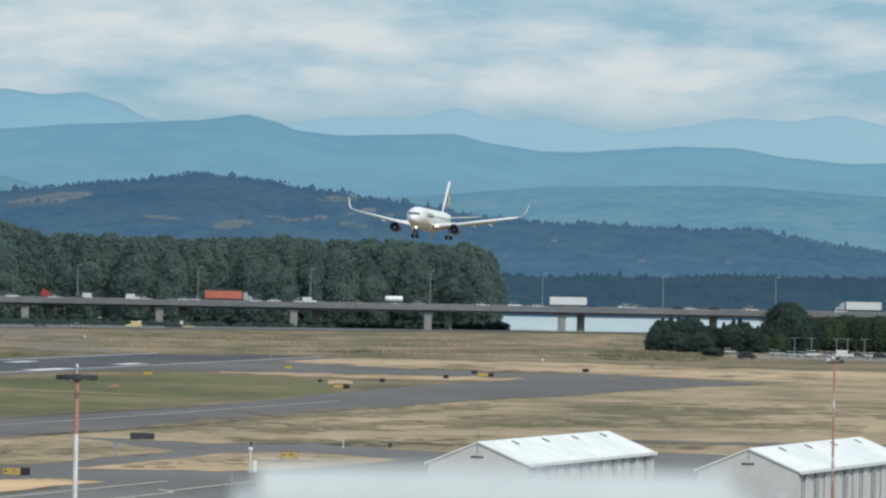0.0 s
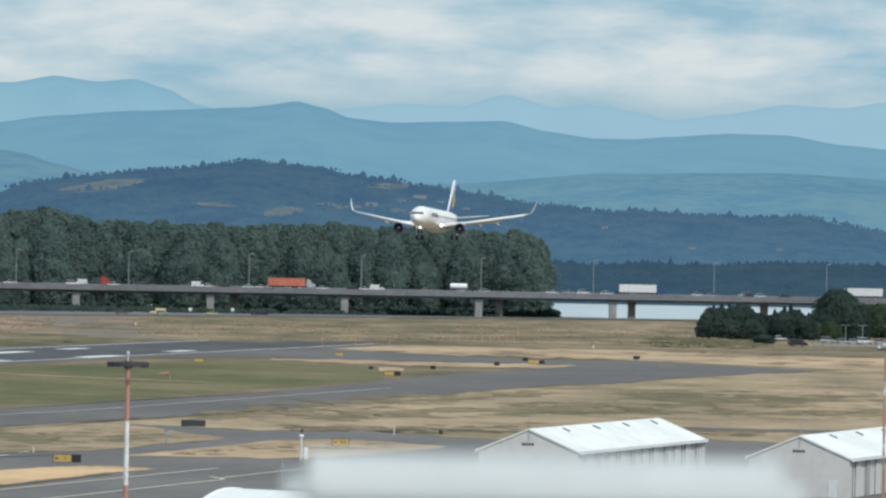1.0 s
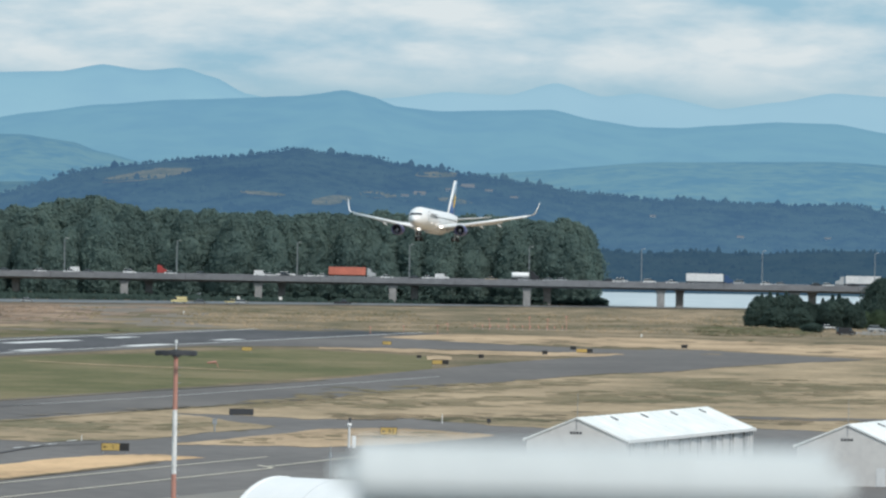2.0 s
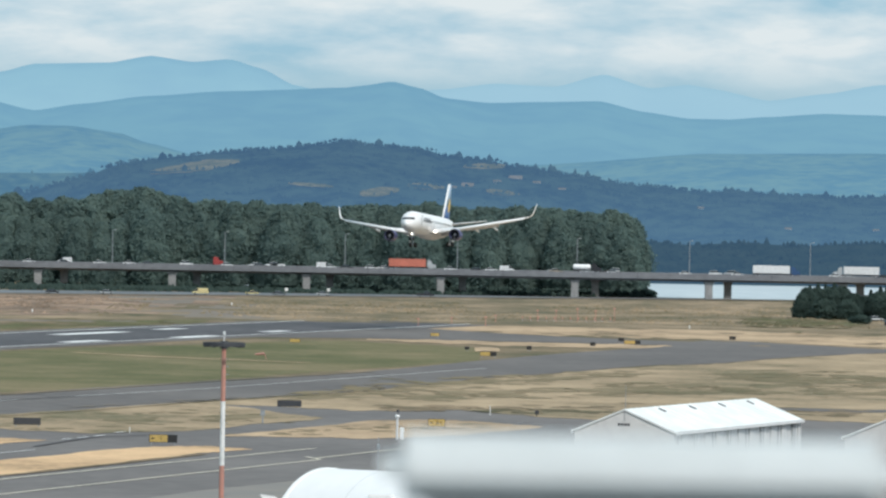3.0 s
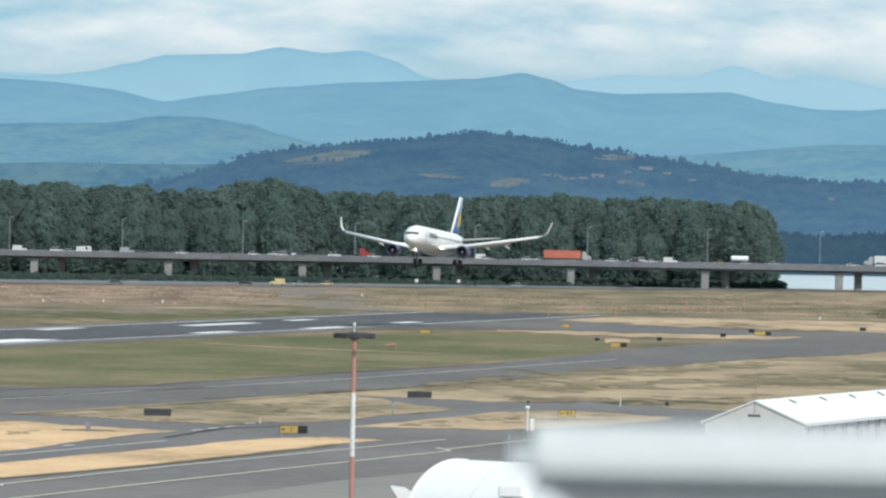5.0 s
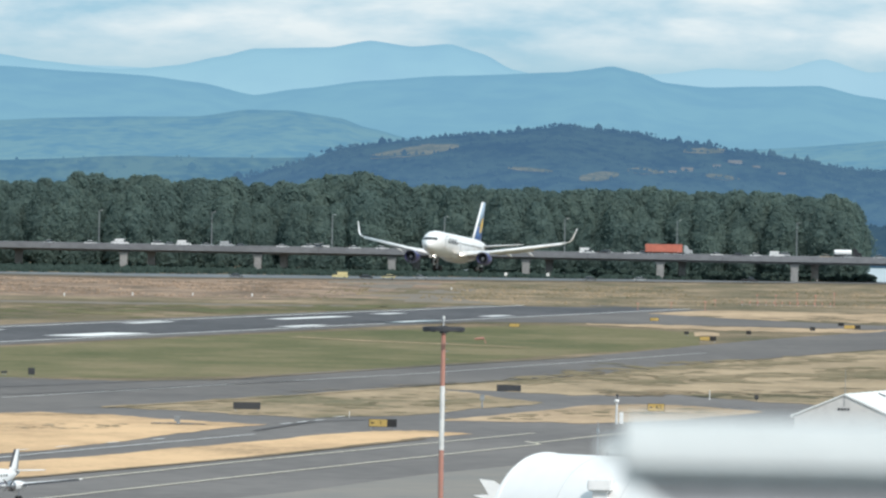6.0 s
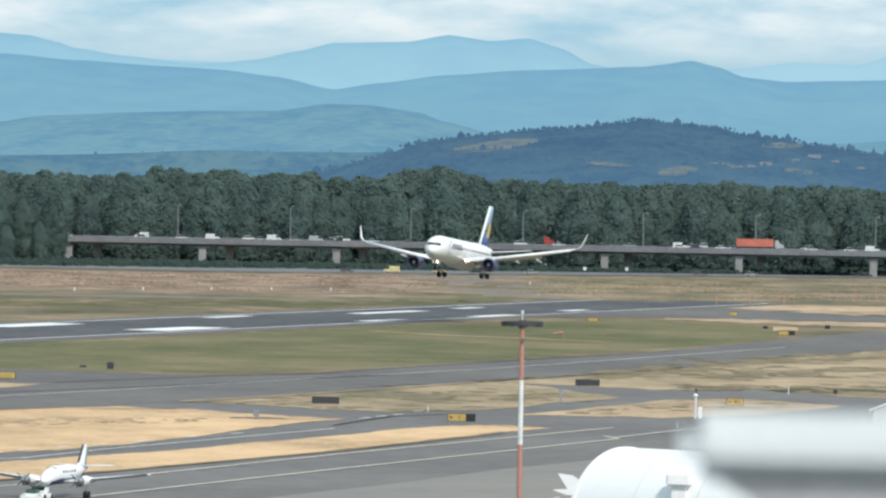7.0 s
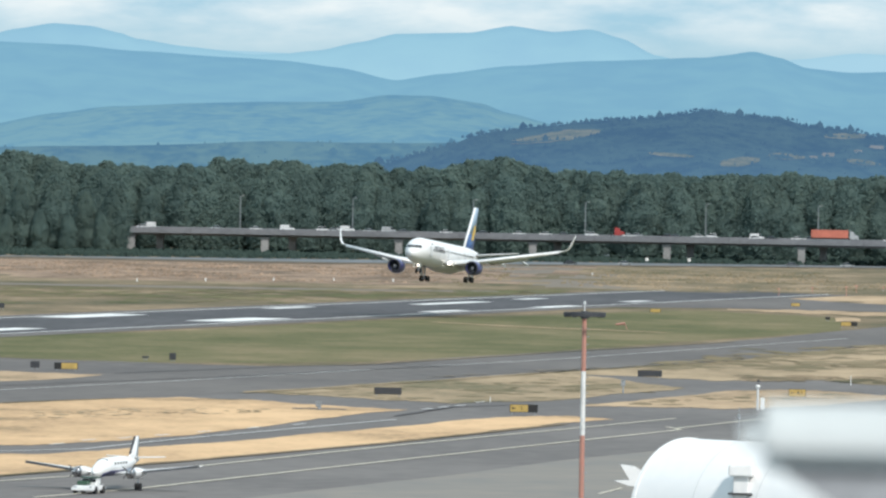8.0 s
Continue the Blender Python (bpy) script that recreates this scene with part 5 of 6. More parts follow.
    wing_panel(fin, "leading_edge", [[(-0.2, y - 0.1, z), (0.0, y - 0.25, z), (0.2, y - 0.1, z), (0.26, y + 0.35, z), (-0.26, y + 0.35, z)] for z, y in ((1.9, 41.7), (5.6, 45.2), (11.3, 50.4))], M_WHITE, "white fin leading edge")
    for sx in (-1, 1):
        bm = bmesh.new()
        loft(bm, [[(sx * 0.36, y, z), (sx * 0.42, y, z), (sx * 0.42, y + w, z), (sx * 0.36, y + w, z)] for z, y, w in ((4.3, 46.9, 1.5), (5.8, 47.9, 1.8), (7.5, 49.4, 0.7))])
        part("emblem", bm, M_GOLD, p, "yellow emblem on the fin")
    # landing gear
    def bogie(name, x, y, ztop, zaxle, axles, half, r):
        bm = bmesh.new()
        rod(bm, (x, y, ztop), (x, y, zaxle), 0.2, 0.15, 10)
        rod(bm, (x, y - 1.5, ztop), (x, y, zaxle + 1.2), 0.09, 0.09, 8)
        if len(axles) > 1:
            rod(bm, (x, y + axles[0] - 0.2, zaxle + 0.12), (x, y + axles[-1] + 0.2, zaxle - 0.12), 0.14, 0.14, 8)
        for a in axles:
            rod(bm, (x - half, y + a, zaxle), (x + half, y + a, zaxle), 0.09, 0.09, 8)
        g = part(name, bm, M_METAL, p, "steel landing gear leg")
        for a in axles:
            for s in (-1, 1):
                bm = bmesh.new()
                rod(bm, (x + s * half - 0.2, y + a, zaxle), (x + s * half + 0.2, y + a, zaxle), r, r, 18)
                bmesh.ops.bevel(bm, geom=[e for e in bm.edges if e.calc_face_angle(0) > 1.0], offset=0.08, segments=2, affect="EDGES")
                part("tyre", bm, M_DARK, g, "black tyre")
        return g
    nose_gear = bogie("nose_gear", 0, 6.6, -2.2, -4.0, (0.0,), 0.42, 0.48)
    part("taxi_light", boxes((-0.16, 0.16, 6.35, 6.42, -3.0, -2.7), bevel=0.03), M_LAMP, nose_gear, "lit landing light")
    for s in (-1, 1):
        part("gear_door", boxes((s * 0.62 - 0.04, s * 0.62 + 0.04, 4.6, 6.4, -3.3, -2.2)), M_WHITE, nose_gear)
        mg = bogie("main_gear", s * 4.65, 29.4, -1.6, -4.55, (-0.72, 0.72), 0.6, 0.6)
        part("gear_door", boxes((s * 5.35 - 0.05, s * 5.35 + 0.05, 28.3, 30.3, -4.0, -1.7)), M_GREYW, mg)
    return p


jet = airliner()
# seconds, nose, bank
JET_ROWS = [
    (0.0, 54.79, 2075.49, 37.39, 1.6),
    (0.5, 47.90, 2043.44, 35.50, 0.8),
    (1.0, 40.94, 2011.37, 33.64, 0.0),
    (1.5, 34.14, 1979.28, 31.91, 0.4),
    (3.0, 13.03, 1882.88, 26.71, -1.7),
    (3.5, 5.69, 1850.69, 25.22, -1.9),
    (4.0, -1.49, 1818.48, 23.82, -1.0),
    (4.5, -8.90, 1786.24, 22.39, -0.1),
    (6.0, -31.07, 1689.30, 18.30, 0.7),
    (6.5, -38.38, 1656.92, 17.22, 0.4),
    (7.0, -45.62, 1624.50, 16.12, 1.1),
    (7.5, -52.87, 1592.03, 14.86, 0.8),
    (8.0, -60.14, 1559.52, 13.96, 0.6),
]

# ---------------------------------------------------------------- hangars
HU, HN = Vector((0.2164, 0.9763, 0)), Vector((0.9763, -0.2164, 0))


def hangar(corner, label, bars):
    """A long gabled hangar row; corner is the foot of the gable's right-hand corner, the row runs away along +y (local)."""
    Wd, L, eave, peak = 11.4, 68.0, 4.35, 6.7
    t = thing("hangar", label, "hangar", "hangar rows", pose(corner[0], corner[1], 0.0, 0, 0, -15.3))
    bm = bmesh.new()
    loft(bm, [[(-Wd, y, 0), (0, y, 0), (0, y, eave), (-Wd / 2, y, peak), (-Wd, y, eave)] for y in (0, 0.25)])
    gable = part("wall", bm, M_HWALL, t, "plain grey gable wall")
    bm = bmesh.new()
    loft(bm, [[(-Wd, y, 0), (0, y, 0), (0, y, eave), (-Wd / 2, y, peak), (-Wd, y, eave)] for y in (L - 0.25, L)])
    part("wall", bm, M_HWALL, t)
    part("wall", boxes((-Wd, -Wd + 0.25, 0.25, L - 0.25, 0, eave - 0.02)), M_HWALL, t)
    part("wall", boxes((-0.25, 0, 0.26, 1.4, 0, eave - 0.02), (-0.3, -0.05, L - 1.5, L - 0.26, 0, eave - 0.02)), M_HWALL, t)
    # roof: two slopes with fascia, seams and vents
    for s in (-1, 1):
        x0, x1 = -Wd / 2, -Wd / 2 + s * (Wd / 2 + 0.25)
        z1 = peak - (peak - eave) * (Wd / 2 + 0.25) / (Wd / 2)
        bm = bmesh.new()
        loft(bm, [[(x0, y, peak + 0.18), (x1, y, z1 + 0.18), (x1, y, z1 - 0.02), (x0, y, peak + 0.02)] for y in (-0.15, L + 0.15)])
        roof = part("roof", bm, M_ROOF, t, "white metal roof slope")
        part("fascia", boxes((min(x1, x1 + s * 0.12), max(x1, x1 + s * 0.12), -0.17, L + 0.17, z1 - 0.14, z1 + 0.22)), M_WHITE, roof)
        for k in range(1, 23):
            y = k * 3.0
            bm = bmesh.new()
            loft(bm, [[(x0, yy, peak + 0.18), (x1, yy, z1 + 0.18), (x1, yy, z1 + 0.225), (x0, yy, peak + 0.225)] for yy in (y, y + 0.12)])
            part("seam", bm, M_ROOF, roof)
        for k in range(4):
            y = 14 + 15.5 * k
            f0, f1 = 0.10, 0.24
            bm = bmesh.new()
            loft(bm, [[(x0 + (x1 - x0) * f, yy, peak + 0.18 + (z1 - peak) * f + dz) for f, dz in ((f0, 0), (f1, 0), (f1, 0.1), (f0, 0.1))] for yy in (y, y + 0.6)])
            part("roof_vent", bm, M_CHAR, roof, "dark roof vent slot")
    # sliding doors along the side
    n = 22
    for k in range(n):
        y0 = 1.5 + k * (L - 3.2) / n
        y1 = y0 + (L - 3.2) / n - 0.08
        off = 0.0 if k % 2 else -0.16
        d = part("door", boxes((-0.22 + off, -0.1 + off, y0, y1, 0.05, eave - 0.32), bevel=0.02), M_HDOOR, t, "pale sliding hangar door panel")
        part("door_rib", boxes((-0.1 + off, -0.04 + off, y0 + 0.1, y0 + 0.32, 0.1, eave - 0.35), (-0.1 + off, -0.05 + off, (y0 + y1) / 2, (y0 + y1) / 2 + 0.15, 0.1, eave - 0.35)), M_CHAR if k % 3 == 0 else M_HWALL, d)
    # track in charcoal, so the shade under the eave is in its colour
    part("door_track", boxes((-0.5, -0.02, 0.5, L - 0.5, eave - 0.3, eave - 0.05)), M_CHAR, t, "door track coloured charcoal for the shade under the eave")
    for k in range(bars):
        part("lettering", boxes((-Wd / 2 - 0.75 + 0.36 * k, -Wd / 2 - 0.48 + 0.36 * k, -0.03, 0.0, peak - 1.7, peak - 1.42)), M_CHAR, gable, "dark painted lettering bar")
    part("side_door", boxes((-2.4, -1.4, -0.05, -0.004, 0.05, 2.1), bevel=0.02), M_GREYW, gable, "pale side door")
    bm = bmesh.new()
    rod(bm, (-Wd / 2, 0.3, peak + 0.1), (-Wd / 2, 0.3, peak + 2.9), 0.035, 0.02, 6)
    rod(bm, (-Wd / 2, -0.06, peak - 1.2), (-Wd / 2, -0.06, peak), 0.03, 0.03, 6)
    part("antenna", bm, M_STEEL, t)
    return t


hangar((36.3, 868.5), "long white-roofed grey metal hangar row", 4)
hangar((66.0, 860.1), "second white-roofed grey hangar row with sliding doors", 4)


# ---------------------------------------------------------------- striped masts
def mast(x, y, top, label, stripes, r, ring):
    t = thing("light_mast", label, "mast", "striped masts", pose(x, y, 0))
    z = top
    k = 0
    for h, m in stripes:
        bm = bmesh.new()
        rod(bm, (0, 0, z - h), (0, 0, z), r * (1 + 0.02 * (top - z + h)), r * (1 + 0.02 * (top - z)), 12)
        s = part("pole_section", bm, m, t)
        bm = bmesh.new()
        for q in range(int(h / 0.45)):
            rod(bm, (r * 0.8, 0, z - h + 0.2 + 0.45 * q), (r + 0.17, 0, z - h + 0.2 + 0.45 * q), 0.02, 0.02, 5)
        part("step_peg", bm, M_STEEL, s)
        z -= h
    bm = bmesh.new()
    rod(bm, (0, 0, -0.05), (0, 0, z), r * 1.5, r * 1.4, 12)
    part("pole_base", bm, stripes[-1][1], t)
    if ring:
        bm = bmesh.new()
        loft(bm, [[(rr * math.cos(a * math.pi / 14), rr * math.sin(a * math.pi / 14), zz) for a in range(28)] for rr, zz in ((1.1, top + 0.02), (1.22, top + 0.04), (1.22, top + 0.26), (1.12, top + 0.28), (1.1, top + 0.02))], caps=False)
        hd = part("lamp_ring", bm, M_CHAR, t, "dark ring platform at the mast's top")
        bm = bmesh.new()
        for a in range(4):
            rod(bm, (0, 0, top + 0.1), (1.15 * math.cos(a * 1.571), 1.15 * math.sin(a * 1.571), top + 0.1), 0.05, 0.05, 6)
        rod(bm, (0, 0, top - 0.1), (0, 0, top + 0.34), 0.24, 0.24, 10)
        part("spoke", bm, M_CHAR, hd)
        for a in range(8):
            c, s_ = math.cos(a * math.pi / 4 + 0.2), math.sin(a * math.pi / 4 + 0.2)
            part("floodlight", boxes((1.05 * c - 0.16, 1.05 * c + 0.16, 1.05 * s_ - 0.16, 1.05 * s_ + 0.16, top - 0.02, top + 0.14), bevel=0.03), M_CHAR, hd)
        bm = bmesh.new()
        rod(bm, (0, 0, top + 0.3), (0, 0, top + 0.75), 0.04, 0.03, 6)
        rod(bm, (0, 0, top + 0.72), (0, 0, top + 0.9), 0.09, 0.07, 8)
        part("beacon", bm, M_GREYW, t)
    else:
        hd = part("lamp_bracket", boxes((-0.7, 0.7, -0.15, 0.15, top - 0.06, top + 0.06), bevel=0.03), M_CHAR, t)
        for a, zz in ((-0.55, 0.08), (-0.12, 0.3), (0.28, 0.2), (0.6, 0.05)):
            part("floodlight", boxes((a - 0.14, a + 0.14, -0.25, 0.1, top + zz, top + zz + 0.22), bevel=0.04), M_GREYW if a < 0 else M_CHAR, hd)
    return t


mx, my, mz = (-7.25, 450.00, 20.23)
mast(mx, my, mz, "tall mast striped faded red and white with a dark lamp ring", ((3.14, M_MASTRED), (3.7, M_MASTWHITE), (3.7, M_MASTRED), (3.7, M_MASTWHITE)), 0.125, True)
mx, my, mz = (51.87, 640.00, 19.48)
mast(mx, my, mz, "distant mast striped faded red and white with floodlights", ((2.6, M_MASTRED), (2.4, M_MASTWORN), (2.6, M_MASTRED), (2.4, M_MASTWORN), (2.6, M_MASTRED)), 0.085, False)


# ---------------------------------------------------------------- airfield signs and small posts
def text_mesh(body, size, x, y, z, parent, material):
    cu = bpy.data.curves.new("legend", "FONT")
    cu.body, cu.size, cu.extrude = body, size, 0.01
    cu.align_x, cu.align_y = "CENTER", "CENTER"
    ob = new("legend", cu)
    me = bpy.data.meshes.new_from_object(ob)
    bpy.data.objects.remove(ob)
    me.materials.append(material)
    o = new("legend", me)
    o.parent = parent
    o.matrix_basis = pose(x, y, z, 90, 0, 0)
    return o


def sign(place, panels, high=0.95, label="yellow and black taxiway sign on legs", legend="", arrow=False, turn=0.0):
    """A low airfield guidance sign; panels are (width, material), from its left to its right."""
    total = sum(w for w, _ in panels)
    t = thing("airfield_sign", label, "sign", "airfield signs", pose(place[0], place[1], 0.06, 0, 0, turn))
    part("case", boxes((-total / 2 - 0.04, total / 2 + 0.04, -0.1, 0.16, 0.28, 0.28 + high), bevel=0.03), M_CHAR, t)
    x = -total / 2
    for w, m in panels:
        pn = part("panel", boxes((x + 0.04, x + w - 0.04, -0.125, -0.096, 0.34, 0.22 + high)), m, t)
        if m is M_SIGNY and legend and x < 0:
            text_mesh(legend, high * 0.72, x + w * 0.64, -0.14, 0.28 + high / 2, pn, M_SIGNK)
        if m is M_SIGNY and arrow:
            bm = bmesh.new()
            zc, ax = 0.28 + high / 2, x + w * 0.2
            loft(bm, [[(ax - 0.25, y, zc), (ax, y, zc + 0.16), (ax, y, zc + 0.05), (ax + 0.25, y, zc + 0.05), (ax + 0.25, y, zc - 0.05), (ax, y, zc - 0.05), (ax, y, zc - 0.16)] for y in (-0.15, -0.126)])
            part("arrow", bm, M_SIGNK, pn)
        x += w
    for lx in (-total / 2 + 0.25, total / 2 - 0.25):
        part("leg", boxes((lx - 0.05, lx + 0.05, -0.03, 0.05, -0.06, 0.3)), M_STEEL, t)
    return t


sign((-22.1, 932.8), ((2.2, M_SIGNY), (1.1, M_SIGNK)), 0.95, "yellow and black taxiway sign on dry grass", "I", True)
sign((11.6, 1025.7), ((2.2, M_SIGNY),), 1.0, "yellow taxiway sign reading A3", "A3", True)
sign((-8.5, 1117.2), ((3.4, M_CHAR),), 0.9, "dark blank back of a taxiway sign")
sign((-41.1, 998.5), ((3.4, M_CHAR),), 0.9, "dark blank back of a taxiway sign")
sign((27.6, 1553.5), ((2.0, M_SIGNY), (1.2, M_SIGNK)), 0.85, "far yellow and black taxiway sign")
sign((62.8, 1734.3), ((2.4, M_SIGNY), (1.2, M_SIGNK)), 0.85, "far yellow and black taxiway sign")
sign((61.6, 1771.1), ((1.2, M_SIGNK),), 0.8, "small black taxiway sign")
sign((89.6, 1826.8), ((1.4, M_SIGNK),), 0.8, "small black taxiway sign")
sign((53.0, 1701.5), ((1.1, M_SIGNK),), 0.8, "small black taxiway sign")
sign((37.6, 1636.0), ((1.0, M_SIGNK),), 0.8, "small black taxiway sign")
sign((19.5, 1794.7), ((2.0, M_SIGNY),), 0.8, "far yellow taxiway sign")
sign((-11.8, 1674.4), ((2.2, M_SIGNY),), 0.8, "far yellow taxiway sign")
sign((-90.4, 1094.4), ((0.95, M_SIGNK), (2.3, M_SIGNY)), 0.95, "yellow and black taxiway sign beside the taxiway")
sign((-95.3, 1100.4), ((1.2, M_CHAR),), 0.9, "small grey sign back")
sign((-80.1, 1162.6), ((0.9, M_CHAR),), 1.0, "small dark sign by the taxiway")
sign((-84.7, 1169.8), ((0.9, M_CHAR),), 0.3, "very low dark marker by the taxiway")
sign((-143.6, 1576.6), ((1.2, M_CHAR),), 1.0, "small dark distance marker by the runway")
sign((26.5, 1098.1), ((0.5, M_CHAR),), 0.6, "small dark marker by the taxiway")
sign((24.4, 1624.3), ((0.9, M_SIGNK),), 0.6, "small black taxiway sign")


def pole_thing(name, place, h, r, label, material, category="post", head=0.0, head_m=None, boxed=None):
    t = thing(name, label, category, "", pose(place[0], place[1], max(0.05, levee_z(*place) - 0.03) if place[1] > 1990 else 0.05))
    bm = bmesh.new()
    rod(bm, (0, 0, -0.05), (0, 0, h), r, r * 0.85, 10)
    part("pole", bm, material, t)
    if head:
        bm = bmesh.new()
        bmesh.ops.create_uvsphere(bm, u_segments=12, v_segments=8, radius=head, matrix=Matrix.Translation((0, 0, h + head * 0.6)) @ Matrix.Diagonal((1, 1, 0.8, 1)))
        part("head", bm, head_m or material, t)
    if boxed:
        part("cabinet", boxes(boxed, bevel=0.03), M_WHITE if name == "sensor_post" else M_STEEL, t, "equipment cabinet")
    return t


ps = pole_thing("sensor_post", (6.1, 973.1), 2.7, 0.16, "grey sensor post with round heads and a white cabinet", M_GREYW, "post", 0.3, M_WHITE, (0.35, 0.85, -0.2, 0.2, 0.0, 1.5))
bm = bmesh.new()
rod(bm, (0.05, 0, 2.7), (0.05, 0, 3.5), 0.07, 0.06, 8)
rod(bm, (0.05, 0, 3.45), (0.05, 0, 3.75), 0.2, 0.16, 10)
part("beacon", bm, M_CHAR, ps)
pole_thing("junction_post", (-11.4, 1036.5), 1.3, 0.13, "grey post with a small box", M_STEEL, "post", 0, None, (-0.3, 0.3, -0.2, 0.2, 1.0, 1.75))
pole_thing("equipment_box", (-46.9, 939.3), 0.5, 0.25, "small weathered grey equipment box on dry grass", M_STEEL, "box", 0, None, (-0.45, 0.2, -0.25, 0.25, 0.3, 0.95))
pole_thing("marker_post", (20.0, 1102.6), 1.3, 0.07, "thin white marker post", M_MASTWHITE)
pole_thing("marker_post", (-27.5, 982.2), 0.7, 0.06, "thin white marker post", M_MASTWHITE)
for i, p in enumerate(((-149.0, 2022.2), (-132.8, 2047.5), (-116.3, 2073.0), (-101.4, 2096.3), (-86, 2110), (-35.4, 2326.6), (87.9, 2020.3))):
    pole_thing("marker_post", p, 0.85, 0.2, "small white marker post on the levee's foot", M_MASTWHITE)
# approach light stands
for i, p in enumerate(((17.2, 1973.0), (26.3, 2025.7), (34.6, 1995.5), (38.4, 2062.9), (50.1, 2089.4), (55.3, 2096.4), (61.6, 2115.9), (66.4, 2111.2), (71.7, 2118.3))):
    t = thing("approach_light_stand", "orange approach light stand on the grass", "light stand", "approach light stands", pose(p[0], p[1], 0))
    h = (2.0, 1.7, 2.4, 2.0, 3.2, 3.2, 3.6, 3.2, 3.8)[i]
    bm = bmesh.new()
    rod(bm, (0, 0, -0.05), (0, 0, h), 0.10, 0.08, 6)
    part("post", bm, M_MASTRED, t)
    part("crossbar", boxes((-0.35, 0.35, -0.08, 0.08, h - 0.1, h + 0.12)), M_MASTRED, t)
bm = bmesh.new()
a0, a1 = (45.6, 2116.5), (71.7, 2064.3)
fence = thing("light_bar", "low pale rail with approach lights", "light bar")
part("rail", boxes((a0[0], a1[0], a0[1], a0[1] + 0.3, 0.25, 0.42)), M_APRON, fence)
for k in range(12):
    xx = a0[0] + (a1[0] - a0[0]) * (k + 0.5) / 12
    part("light", boxes((xx - 0.12, xx + 0.12, a0[1] - 0.05, a0[1] + 0.25, 0.6, 1.3)), M_MASTRED, fence)
    part("foot", boxes((xx - 0.06, xx + 0.06, a0[1], a0[1] + 0.2, -0.05, 0.25)), M_GREYW, fence)
# a fallen windsock frame of orange tubes
p = (-16.5, 1492.9)
t = thing("wind_indicator", "small orange wind indicator on the infield grass", "windsock", "", pose(p[0], p[1], 0))
bm = bmesh.new()
rod(bm, (0.6, 0, -0.05), (0.2, 0, 1.1), 0.09, 0.07, 6)
part("post", bm, M_MASTRED, t)
bm = bmesh.new()
rod(bm, (0.2, 0, 1.1), (-1.6, 0, 0.9), 0.28, 0.14, 10)
part("sleeve", bm, M_MASTRED, t)

# two white boards on posts by the levee road
for x in (-20.8, -7.2):
    t = thing("road_sign", "white board on a thin post by the levee road", "sign", "levee road signs", pose(x, 2519, crest(x) - 0.1))
    bm = bmesh.new()
    rod(bm, (0, 0, -0.3), (0, 0, 2.6), 0.06, 0.05, 6)
    part("post", bm, M_STEEL, t)
    part("board", boxes((-0.5, 0.5, -0.1, -0.05, 1.7, 2.7), bevel=0.02), M_MASTWHITE, t)

# ---------------------------------------------------------------- car park by the trees
sheet("car_park", [(146.6, 2150), (162.4, 2240)], [(240.4, 2150), (250.4, 2240)], 0.04, M_APRON, "pale car park surface", "car park")
PARKED = [("black", "van", 148.6, 2130), ("white", "car", 151.7, 2250), ("white", "car", 147.1, 2250), ("silver", "car", 167.1, 2215), ("white", "suv", 173.5, 2215), ("silver", "car", 178.0, 2215),
          ("white", "van", 181.1, 2200), ("grey", "car", 186.4, 2215), ("white", "car", 190.4, 2215), ("black", "suv", 190.7, 2190), ("white", "car", 169.5, 2205), ("silver", "suv", 163.4, 2220)]
for colour, kind, x, y in PARKED:
    o = car(colour, kind)
    o.matrix_basis = pose(x, y, 0.05, 0, 0, random.Random(int(x * 10)).uniform(-25, 25))
    tagged(o, "parked " + colour + " " + kind + " in the car park", "", "parked cars")
plamp = None
for x in (166.9, 171.7, 178.8, 181.9, 186.7):
    if plamp is None:
        plamp = thing("street_lamp", "short double-headed grey lamp post in the car park", "street lamp", "car park lamps", pose(x, 2200, 0.04))
        bm = bmesh.new()
        rod(bm, (0, 0, -0.04), (0, 0, 5.4), 0.12, 0.09, 8)
        part("pole", bm, M_STEEL, plamp)
        part("lantern", boxes((0.1, 1.3, -0.15, 0.15, 5.32, 5.46), bevel=0.03), M_STEEL, plamp)
        part("lantern", boxes((-1.3, -0.1, -0.15, 0.15, 5.32, 5.46), bevel=0.03), M_STEEL, plamp)
    else:
        copy_thing(plamp, pose(x, 2200, 0.04))

# ---------------------------------------------------------------- white barrel-roofed building
bx, by, bz = (-1.14, 450.00, 13.34)
vault = thing("barrel_roof_building", "white barrel-roofed building with a vent on its curved roof", "building", "", pose(bx, by, 0, 0, 0, -43))
VR, VL = 4.7, 22.0


def arc(x, r, a0=-100, a1=100, n=28):
    """Points of the vault's section at x along the ridge; 0 degrees is the ridge."""
    return [(x, -r * math.sin(radians(a0 + (a1 - a0) * i / n)), bz - VR + r * math.cos(radians(a0 + (a1 - a0) * i / n))) for i in range(n + 1)]


bm = bmesh.new()
loft(bm, [arc(x, VR) for x in (0.0, 0.15, 5.0, 12.0, VL)])
part("roof", bm, M_TANK, vault, "white curved roof skin", True)
for x in (4.6, 9.4, 14.2, 19.0):
    bm = bmesh.new()
    loft(bm, [arc(x, VR + 0.015), arc(x + 0.07, VR + 0.015)])
    part("roof_seam", bm, M_GREYW, vault)
bm = bmesh.new()
loft(bm, [arc(-0.12, VR + 0.05), arc(0.12, VR + 0.05)])
part("gable_trim", bm, M_TANK, vault)
part("wall", boxes((0.05, VL - 0.05, -VR * 0.97, VR * 0.97, -0.05, bz - VR + 0.2)), M_TANK, vault)
bm = bmesh.new()
